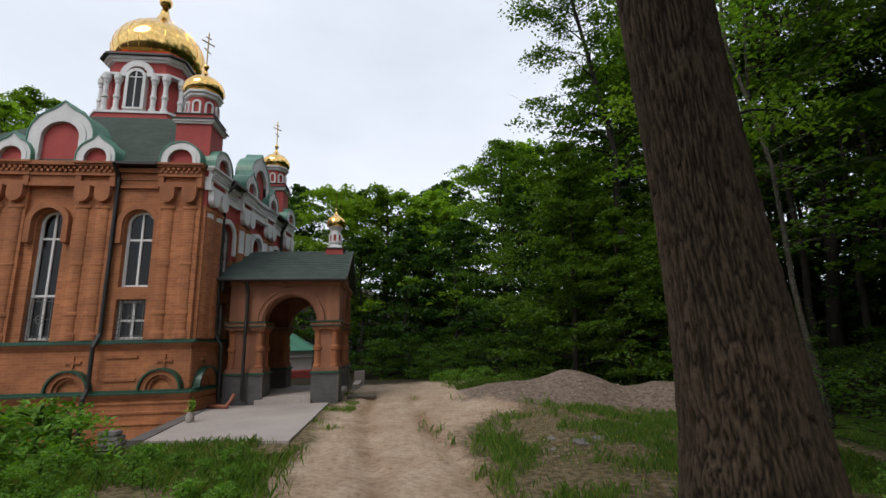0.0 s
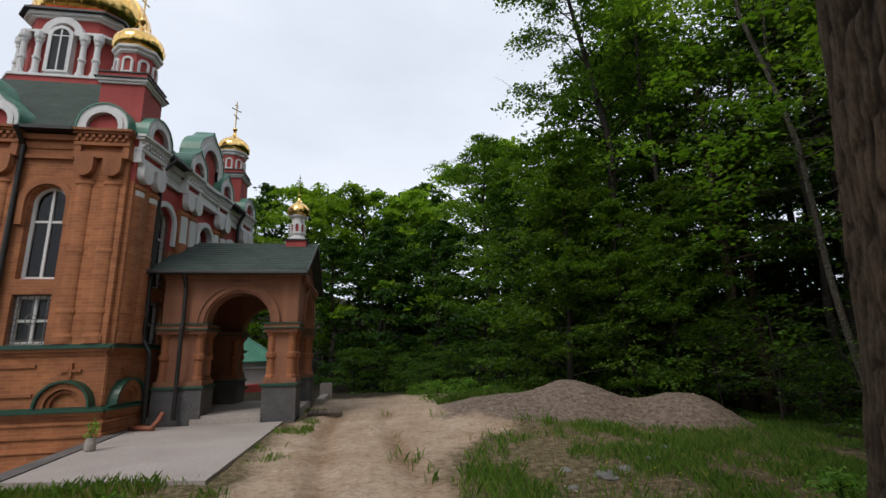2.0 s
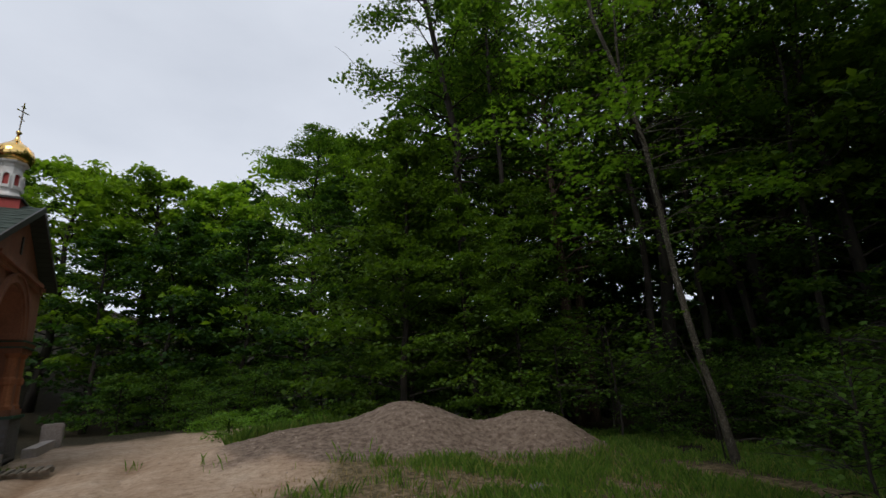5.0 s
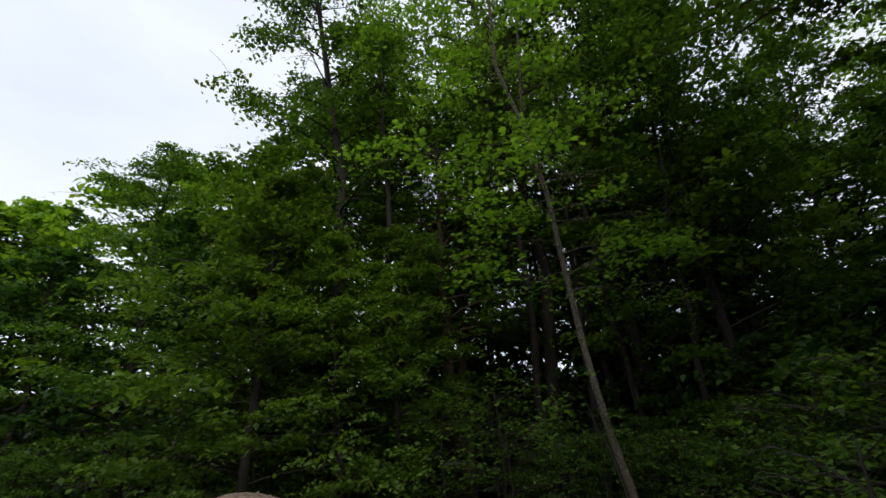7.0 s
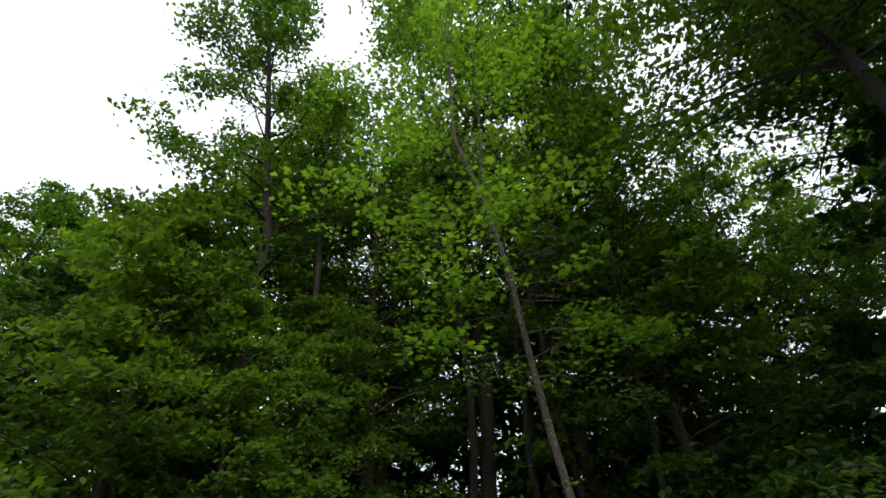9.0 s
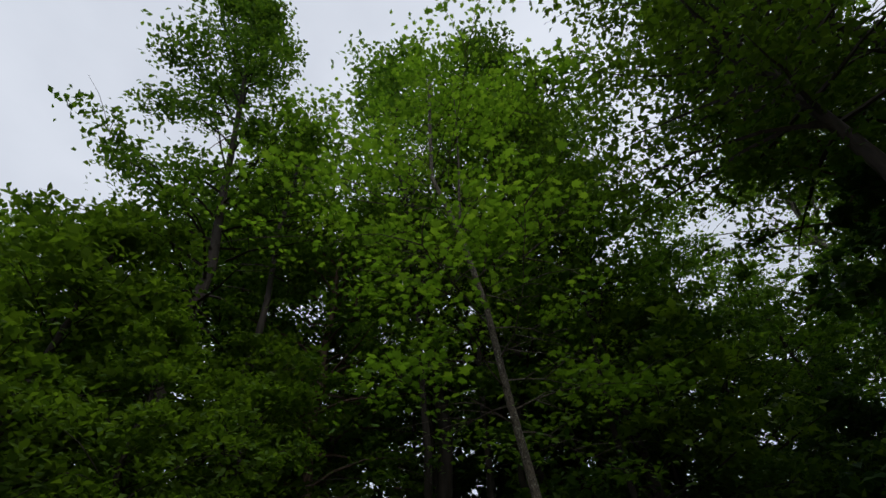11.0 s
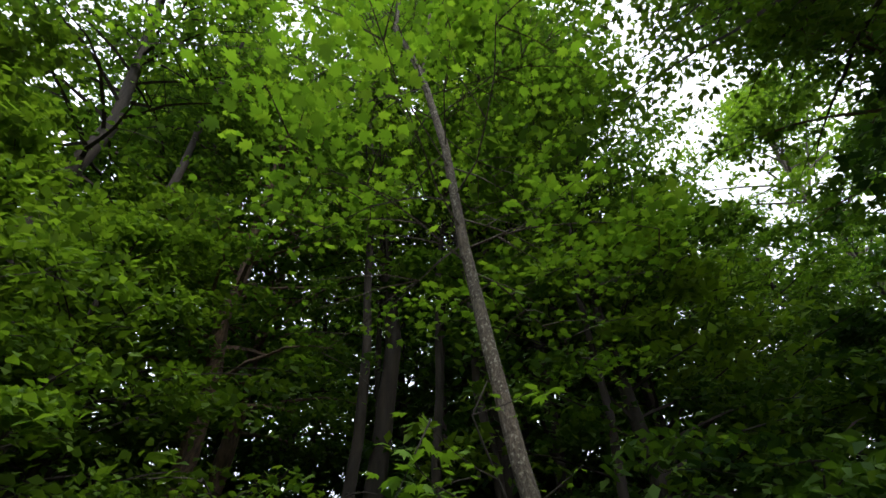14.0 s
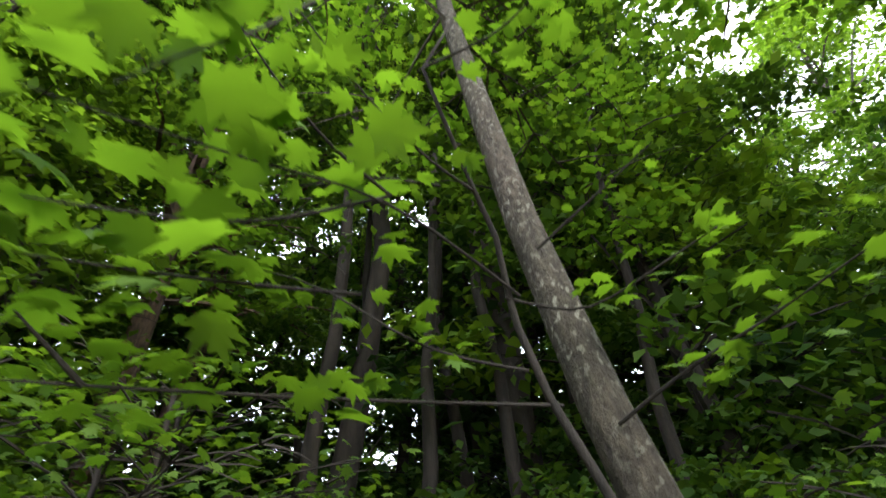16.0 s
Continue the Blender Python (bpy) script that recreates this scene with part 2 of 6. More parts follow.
# greens deepened to put the gloom inside the wood into the leaf colour
M_LEAF_DK = leaf_mat("shade-darkened leaves", [(0.0, (0.017, 0.045, 0.013)), (0.6, (0.028, 0.068, 0.018)), (1.0, (0.050, 0.100, 0.024))])
M_MAPLE = leaf_mat("maple leaves", [(0.0, (0.056, 0.120, 0.019)), (0.5, (0.082, 0.162, 0.026)), (1.0, (0.120, 0.208, 0.034))], 0.5)
M_GRASS = leaf_mat("grass", [(0.0, (0.055, 0.12, 0.022)), (0.4, (0.105, 0.19, 0.03)), (0.8, (0.14, 0.235, 0.038)), (1.0, (0.25, 0.25, 0.09))], 0.35)
M_WEED = leaf_mat("weeds", [(0.0, (0.075, 0.17, 0.022)), (0.6, (0.12, 0.25, 0.032)), (1.0, (0.17, 0.31, 0.045))], 0.35)
M_PEBBLE = surface("dry clods", (0.46, 0.37, 0.29), (0.28, 0.21, 0.16), 0.95, 5, 40, 0.4)
M_DRY = leaf_mat("dry straw", [(0.0, (0.22, 0.16, 0.08)), (1.0, (0.38, 0.30, 0.16))], 0.2)
M_PETAL = surface("yellow petals", (0.75, 0.55, 0.03), (0.65, 0.45, 0.02), 0.6)
M_BARK_BR = bark_mat("red-brown bark", (0.12, 0.075, 0.05), (0.035, 0.022, 0.016), 14, 0.8, 0.25)
M_GLASS, _n, _l, _b = node_mat("window glass")
_b.inputs["Transmission Weight"].default_value, _b.inputs["Roughness"].default_value = 1.0, 0.02
_b.inputs["Base Color"].default_value, _b.inputs["IOR"].default_value = (0.03, 0.034, 0.034, 1), 1.4
# dark tint stands in for the lack of light behind the panes
M_INSIDE = surface("interior darkened as unlit room", (0.12, 0.10, 0.09), (0.08, 0.07, 0.06), 0.9)

# ---------------------------------------------------------------- shape helpers
def box(bm, x0, x1, y0, y1, z0, z1, P=None):
    P = P or (lambda a, b, c: (a, b, c))
    v = [bm.verts.new(P(x, y, z)) for x in (x0, x1) for y in (y0, y1) for z in (z0, z1)]
    for f in ((0, 1, 3, 2), (4, 6, 7, 5), (0, 4, 5, 1), (2, 3, 7, 6), (0, 2, 6, 4), (1, 5, 7, 3)):
        bm.faces.new([v[i] for i in f])


def lathe(bm, prof, cx, cy, seg=24, turn=0.0):
    """Turns a profile of (radius, z) about a vertical line."""
    rings = []
    for r, z in prof:
        rings.append([bm.verts.new((cx + r * math.cos(turn + 2 * math.pi * i / seg), cy + r * math.sin(turn + 2 * math.pi * i / seg), z)) for i in range(seg)])
    for a, b in zip(rings, rings[1:]):
        for i in range(seg):
            bm.faces.new((a[i], a[(i + 1) % seg], b[(i + 1) % seg], b[i]))
    bm.faces.new(rings[0][::-1])
    bm.faces.new(rings[-1])


def tube(bm, pts, radii, seg=8):
    """A round limb along a line of points."""
    rings = []
    pts = [Vector(p) for p in pts]
    for i, p in enumerate(pts):
        d = (pts[min(i + 1, len(pts) - 1)] - pts[max(i - 1, 0)]).normalized()
        a = d.cross(Vector((0.3, 0.9, 0.2)) if abs(d.x) > 0.8 else Vector((1, 0.1, 0))).normalized()
        b = d.cross(a)
        rings.append([bm.verts.new(p + radii[i] * (math.cos(2 * math.pi * k / seg) * a + math.sin(2 * math.pi * k / seg) * b)) for k in range(seg)])
    for r, s in zip(rings, rings[1:]):
        for k in range(seg):
            bm.faces.new((r[k], r[(k + 1) % seg], s[(k + 1) % seg], s[k]))
    bm.faces.new(rings[0][::-1])
    bm.faces.new(rings[-1])


def arch(c, half, z0, zs, n=16, keel=0.0):
    """Outline of an arched opening or gable, from its left foot over the top to its right foot."""
    out = [(c - half, z0)]
    for i in range(n + 1):
        a = math.pi * (1 - i / n)
        k = max(0.0, 1 - abs(math.cos(a)) / 0.42)
        out.append((c + half * math.cos(a), zs + half * math.sin(a) + keel * k * k))
    return out + [(c + half, z0)]


def ring(bm, P, outer, inner, w0, w1):
    """A moulded band between two outlines, from depth w0 to w1."""
    rows = [[bm.verts.new(P(u, w, z)) for u, z in line] for line, w in ((outer, w0), (outer, w1), (inner, w1), (inner, w0))]
    for a, b in zip(rows, rows[1:]):
        for i in range(len(outer) - 1):
            bm.faces.new((a[i], a[i + 1], b[i + 1], b[i]))
    for i in (0, -1):
        bm.faces.new([r[i] for r in rows])


def fill(bm, P, line, w0, w1):
    """A solid plate with that outline."""
    a, b = ([bm.verts.new(P(u, w, z)) for u, z in line] for w in (w0, w1))
    bm.faces.new(a)
    bm.faces.new(b[::-1])
    for i in range(len(line)):
        j = (i + 1) % len(line)
        bm.faces.new((a[i], a[j], b[j], b[i]))


def over_arch(bm, P, c, half, zs, ztop, w0, w1, n=16):
    """The wall above an arched opening."""
    o = arch(c, half, zs, zs, n)[1:-1]
    rows = [[bm.verts.new(P(u, w, z)) for w, z in ((w0, z1), (w1, z1), (w1, ztop), (w0, ztop))] for u, z1 in o]
    for a, d in zip(rows, rows[1:]):
        for i in range(4):
            bm.faces.new((a[i], a[(i + 1) % 4], d[(i + 1) % 4], d[i]))
    bm.faces.new(rows[0])
    bm.faces.new(rows[-1])


# ---------------------------------------------------------------- ground
def smooth(a, b, x):
    t = np.clip((x - a) / (b - a), 0, 1)
    return t * t * (3 - 2 * t)


def ground_z(x, y):
    x, y = np.asarray(x, float), np.asarray(y, float)
    z = -0.04 - 0.22 * np.exp(-((y - 6.0) / 4.0) ** 2) * smooth(-2.5, 1.0, x)
    z = z - 0.50 * smooth(3.5, 9.5, x) * smooth(-4, 5, y) - 0.035 * np.clip(x - 9.5, 0, 12)
    z = z - 0.65 * smooth(-4.3, -5.3, x + 0.12 * (y - 9)) * smooth(8.0, 9.8, y) * (1 - smooth(30, 60, y))
    z = z - 0.12 * smooth(-1.75, -2.0, x) * smooth(9.0, 9.4, y) * (1 - smooth(24, 28, y))
    z = z - 0.05 * np.clip(y - 22, 0, 12)
    # two heaps of earth and a low spread beside them
    z = z + 0.74 * np.exp(-(((x - 6.0) / 1.2) ** 2 + ((y - 14.5) / 1.3) ** 2) ** 1.25)
    z = z + 0.86 * np.exp(-(((x - 8.3) / 1.25) ** 2 + ((y - 13.6) / 1.2) ** 2) ** 1.25)
    z = z + 0.42 * np.exp(-(((x - 4.0) / 2.1) ** 2 + ((y - 15.0) / 1.6) ** 2) ** 1.2)
    # wheel ruts
    bend = 0.25 * np.sin(y * 0.35)
    for r in (-0.35, 1.0):
        z = z - 0.075 * np.exp(-((x - r - bend) / 0.20) ** 2) * smooth(2, 4, y) * (1 - smooth(15, 19, y))
    # the hill behind the church and the rising wood
    z = z + 14 * smooth(25, 60, y - 0.5 * x) * smooth(2, -25, x)
    z = z + 9 * smooth(26, 60, np.hypot(x - 2, y - 8)) * smooth(-10, 12, x + 0.2 * y)
    return z


def rough_z(x, y):
    return float(ground_z(x, y)) + 0.03 * noise.noise((x * 0.9, y * 0.9, 0)) + 0.018 * noise.noise((x * 2.6, y * 2.6, 3)) + 0.014 * noise.noise((x * 6.5, y * 5.0, 8))


xs = np.concatenate([[-400, -200, -120, -80], np.arange(-60, -14, 4.0), np.arange(-14, -5, 1.0), np.arange(-5, 13, 0.12), np.arange(13, 40, 2.0), [45, 60, 80, 120, 200, 400]])
ys = np.concatenate([[-400, -200, -100, -60, -40, -25], np.arange(-16, 1, 1.0), np.arange(1, 20, 0.12), np.arange(20, 30, 0.6), np.arange(30, 80, 3.0), [85, 100, 140, 200, 400]])
verts = [(x, y, rough_z(x, y)) for y in ys for x in xs]
nx = len(xs)
faces = [(j * nx + i, j * nx + i + 1, (j + 1) * nx + i + 1, (j + 1) * nx + i) for j in range(len(ys) - 1) for i in range(nx - 1)]
me = bpy.data.meshes.new("ground")
me.from_pydata(verts, [], faces)
V = np.array(verts)
wob = np.array([noise.noise((v[0] * 0.8, v[1] * 0.8, 7)) + 0.5 * noise.noise((v[0] * 3, v[1] * 3, 9)) for v in verts])


def sand_amount(X, Y, w):
    left = -1.45 + 0.35 * smooth(8, 3, Y)
    right = 1.25 + 2.6 * smooth(9.5, 14.0, Y)
    s = smooth(left - 0.25, left + 0.25, X + 0.35 * w) * (1 - smooth(right - 0.35, right + 0.35, X + 0.7 * w)) * (1 - smooth(20.5, 23, Y + w))
    return s * smooth(-6, -2, Y)


def heap_amount(X, Y, w):
    h = np.exp(-(((X - 6.0) / 1.75) ** 2 + ((Y - 14.4) / 1.8) ** 2) ** 1.5) + np.exp(-(((X - 8.25) / 1.8) ** 2 + ((Y - 13.6) / 1.5) ** 2) ** 1.5)
    h = h + np.exp(-(((X - 4.1) / 2.2) ** 2 + ((Y - 14.8) / 2.0) ** 2) ** 1.5)
    return smooth(0.3, 0.6, h + 0.25 * w)


sandy, heapy = sand_amount(V[:, 0], V[:, 1], wob), heap_amount(V[:, 0], V[:, 1], wob)
woody = np.clip(smooth(8.8, 10.5, V[:, 0] + 0.5 * wob) + smooth(18.5, 21, V[:, 1] - 0.15 * V[:, 0] + 0.5 * wob) + smooth(1.5, -1.5, V[:, 1]), 0, 1) * (1 - sandy)
bends = 0.25 * np.sin(V[:, 1] * 0.35)
rutty = sum(np.exp(-((V[:, 0] - r - bends) / 0.26) ** 2) for r in (-0.35, 1.0)) * smooth(2, 4, V[:, 1]) * (1 - smooth(14, 19, V[:, 1])) * np.clip(0.55 + 1.3 * wob, 0, 1)
for key, val in (("sand", sandy), ("heap", heapy), ("rut", rutty), ("wood", woody)):
    at = me.attributes.new(key, "FLOAT", "POINT")
    at.data.foreach_set("value", val.astype(np.float32))

M_GROUND, n, l, b = node_mat("forest ground with sandy track")
t1, t2, t3 = noise_node(n, l, 1.1, 6, 0.65), noise_node(n, l, 9, 8, 0.7), noise_node(n, l, 45, 6, 0.7)
a1, a2 = n.new("ShaderNodeAttribute"), n.new("ShaderNodeAttribute")
a3 = n.new("ShaderNodeAttribute")
a1.attribute_name, a2.attribute_name, a3.attribute_name = "sand", "heap", "rut"
a4 = n.new("ShaderNodeAttribute")
a4.attribute_name = "wood"
litter = ramp_node(n, l, t2.outputs["Fac"], [(0.35, (0.018, 0.017, 0.010)), (0.65, (0.055, 0.045, 0.026))])
soil = ramp_node(n, l, t2.outputs["Fac"], [(0.3, (0.075, 0.07, 0.03)), (0.48, (0.15, 0.12, 0.065)), (0.66, (0.28, 0.21, 0.135))])
sand = ramp_node(n, l, t1.outputs["Fac"], [(0.3, (0.40, 0.285, 0.20)), (0.5, (0.50, 0.375, 0.275)), (0.72, (0.57, 0.455, 0.355))])
heap = ramp_node(n, l, t2.outputs["Fac"], [(0.34, (0.15, 0.112, 0.088)), (0.52, (0.215, 0.165, 0.132)), (0.68, (0.29, 0.23, 0.19))])
g3 = ramp_node(n, l, t3.outputs["Fac"], [(0.3, (0.7, 0.68, 0.66)), (0.7, (1.15, 1.15, 1.15))])
g2 = ramp_node(n, l, t2.outputs["Fac"], [(0.32, (0.58, 0.54, 0.50)), (0.5, (0.95, 0.94, 0.92)), (0.65, (1.1, 1.1, 1.1))])
c = mixc(n, l, a1.outputs["Fac"], soil.outputs[0], sand.outputs[0])
c = mixc(n, l, a4.outputs["Fac"], c, litter.outputs[0])
c = mixc(n, l, a2.outputs["Fac"], c, heap.outputs[0])
c = mixc(n, l, a3.outputs["Fac"], c, (0.31, 0.205, 0.13))
c = mixc(n, l, 1.0, c, g3.outputs[0], "MULTIPLY")
c = mixc(n, l, 1.0, c, g2.outputs[0], "MULTIPLY")
l.new(c, b.inputs["Base Color"])
b.inputs["Roughness"].default_value = 0.95
b.inputs["Specular IOR Level"].default_value = 0.2
bumped(n, l, b, mixc(n, l, 0.35, t2.outputs["Fac"], t3.outputs["Fac"]), 0.8, 0.06)
ground = tagged(hang("ground", me, M_GROUND, smooth=True), "sandy rutted track through grassy forest soil", "ground", kind="structure")

# ---------------------------------------------------------------- church
FRONT, SIDE_X, SHEAR = 13.75, -5.37, 0.13
FC, FH, SC, SH = -9.33, 3.96, 17.38, 3.63


def skew(y):
    return SHEAR * (y - FRONT)


def P_front(u, w, z):
    return (u + skew(FRONT - w), FRONT - w, z)


def P_side(u, w, z):
    return (SIDE_X + skew(u) + w, u, z)


def P_back(u, w, z):
    return (u + skew(2 * SC - FRONT + w), 2 * SC - FRONT + w, z)


def P_left(u, w, z):
    return (2 * FC - SIDE_X + skew(u) - w, u, z)


church = thing("church", (FC, SC, -0.7), "orange brick and red plaster church with golden onion domes", "church")
CORN = 6.92


def window(P, c, half, z0, zs, arched, rows, grille, parent=church):
    """A white framed window with panes set into the wall."""
    bm = bmesh.new()
    t, w0, w1 = 0.07, -0.24, -0.15
    if arched:
        ring(bm, P, arch(c, half, z0, zs), arch(c, half - t, z0 + t, zs), w0, w1)
        box(bm, c - half + 0.01, c + half - 0.01, w0, w1 + 0.003, z0 + 0.001, z0 + t, P)
        top = zs + half - 0.02
    else:
        top = zs
        for u0, u1, a, d in ((c - half, c - half + t, z0, zs), (c + half - t, c + half, z0, zs), (c - half + t, c + half - t, z0, z0 + t), (c - half + t, c + half - t, zs - t, zs)):
            box(bm, u0, u1, w0, w1, a, d, P)
    box(bm, c - 0.028, c + 0.028, w0 + 0.01, w1 - 0.004, z0 + t, top - 0.03, P)
    for r in rows:
        box(bm, c - half + t, c + half - t, w0 + 0.01, w1 - 0.01, r - 0.03, r + 0.03, P)
    win = part("window", bm, M_WHITE, parent, "white framed window with dark panes")
    bm = bmesh.new()
    if arched:
        fill(bm, P, arch(c, half - 0.03, z0 + 0.03, zs), -0.205, -0.195)
    else:
        box(bm, c - half + 0.03, c + half - 0.03, -0.205, -0.195, z0 + 0.03, zs - 0.03, P)
    part("pane", bm, M_GLASS, win)
    if grille:
        bm = bmesh.new()
        ztop = grille if grille > 1 else (zs + half * 0.6) if arched else zs
        ua, ud, za, zd, g = c - half + 0.015, c + half - 0.015, z0 + 0.015, ztop - 0.015, 0.007
        for q in (0.0, 0.09):
            for u in (ua + q, ud - q):
                box(bm, u - g, u + g, -0.09, -0.076, za, zd, P)
            for z in (za + q, zd - q):
                box(bm, ua, ud, -0.088, -0.074, z - g, z + g, P)
        # short rungs in the border, a bar and rings in the middle
        for i in range(1, int((zd - za) / 0.13)):
            z = za + 0.13 * i
            for u in (ua, ud - 0.09):
                box(bm, u, u + 0.09, -0.086, -0.078, z - g, z + g, P)
        for i in range(1, 6):
            u = ua + (ud - ua) * i / 6
            for z in (za, zd - 0.09):
                box(bm, u - g, u + g, -0.086, -0.078, z, z + 0.09, P)
        box(bm, c - g, c + g, -0.087, -0.077, za, zd, P)
        zm = za + 0.5 * min(zd - za, 1.1)
        while zm < zd - 0.2:
            box(bm, ua, ud, -0.085, -0.079, zm - g, zm + g, P)
            ring(bm, P, [(c + 0.12 * math.cos(a), zm + 0.12 * math.sin(a)) for a in np.linspace(0, 2 * math.pi, 17)], [(c + 0.104 * math.cos(a), zm + 0.104 * math.sin(a)) for a in np.linspace(0, 2 * math.pi, 17)], -0.09, -0.079)
            zm += 0.55
        part("grille", bm, M_IRON, win, "wrought iron window grille")
    return win


def column(P, c, r, z0, z1, mat, parent, capital_mat, white_from=None):
    """An engaged half column with base, ring and a hanging round capital."""
    bm = bmesh.new()
    n = 10
    prof = [(r * 1.25, z0), (r * 1.25, z0 + 0.16), (r, z0 + 0.22), (r, z0 + 0.62), (r * 1.18, z0 + 0.66), (r * 1.18, z0 + 0.72), (r, z0 + 0.76),
            (r, z0 + 2.0), (r * 1.15, z0 + 2.03), (r * 1.15, z0 + 2.09), (r, z0 + 2.12), (r, z1 - 0.12), (r * 1.3, z1 - 0.08), (r * 1.3, z1)]
    prof = [p for p in prof if p[1] <= z1]
    rows = [[bm.verts.new(P(c + q * math.cos(math.pi * i / n), 0.005 + 0.45 * q * math.sin(math.pi * i / n), z)) for i in range(n + 1)] for q, z in prof]
    for a, d in zip(rows, rows[1:]):
        for i in range(n):
            bm.faces.new((a[i], a[i + 1], d[i + 1], d[i]))
    bm.faces.new(rows[-1])
    part("half_column", bm, mat, parent)
    if white_from:
        bm = bmesh.new()
        rows = [[bm.verts.new(P(c + q * math.cos(math.pi * i / n), 0.006 + 0.46 * q * math.sin(math.pi * i / n), z)) for i in range(n + 1)] for q, z in ((r * 1.03, white_from), (r * 1.03, z1 - 0.13))]
        for i in range(n):
            bm.faces.new((rows[0][i], rows[0][i + 1], rows[1][i + 1], rows[1][i]))
        part("column_limewash", bm, M_WHITE, parent, "whitewashed upper part of the column")
    bm = bmesh.new()
    pts = [(c + 1.25 * r * math.cos(math.pi * (1 + i / 12)), z1 + 0.30 + 1.35 * r * math.sin(math.pi * (1 + i / 12))) for i in range(13)]
    fill(bm, P, pts + [(c + 1.25 * r, z1 + 0.56), (c - 1.25 * r, z1 + 0.56)], 0.0, 0.17)
    part("capital", bm, capital_mat, parent)


def kokoshnik(P, c, half, inner, z0, zs, zi, keel, back, w, parent):
    """An ogee gable: white arch, red field, green metal cover running back."""
    o, i = arch(c, half, z0, zs, 20, keel), arch(c, inner, z0, zi, 20)
    bm = bmesh.new()
    ring(bm, P, o, i, w - 0.25, w)
    g = part("gable", bm, M_WHITE, parent, "white ogee gable arch")
    mid = arch(c, (half + inner) / 2, z0, (zs + zi) / 2, 20, keel * 0.4)
    bm = bmesh.new()
    ring(bm, P, mid, i, w - 0.2, w + 0.03)
    part("archivolt", bm, M_WHITE, g)
    bm = bmesh.new()
    fill(bm, P, i, w - 0.2, w - 0.09)
    part("field", bm, M_RED, g, "red plaster field")
    bm = bmesh.new()
    o2 = arch(c, half + 0.02, z0, zs + 0.012, 20, keel * 1.06)
    ring(bm, P, o2, o, w - back, w + 0.03)
    part("cover", bm, M_TEAL, g, "green sheet metal cover")


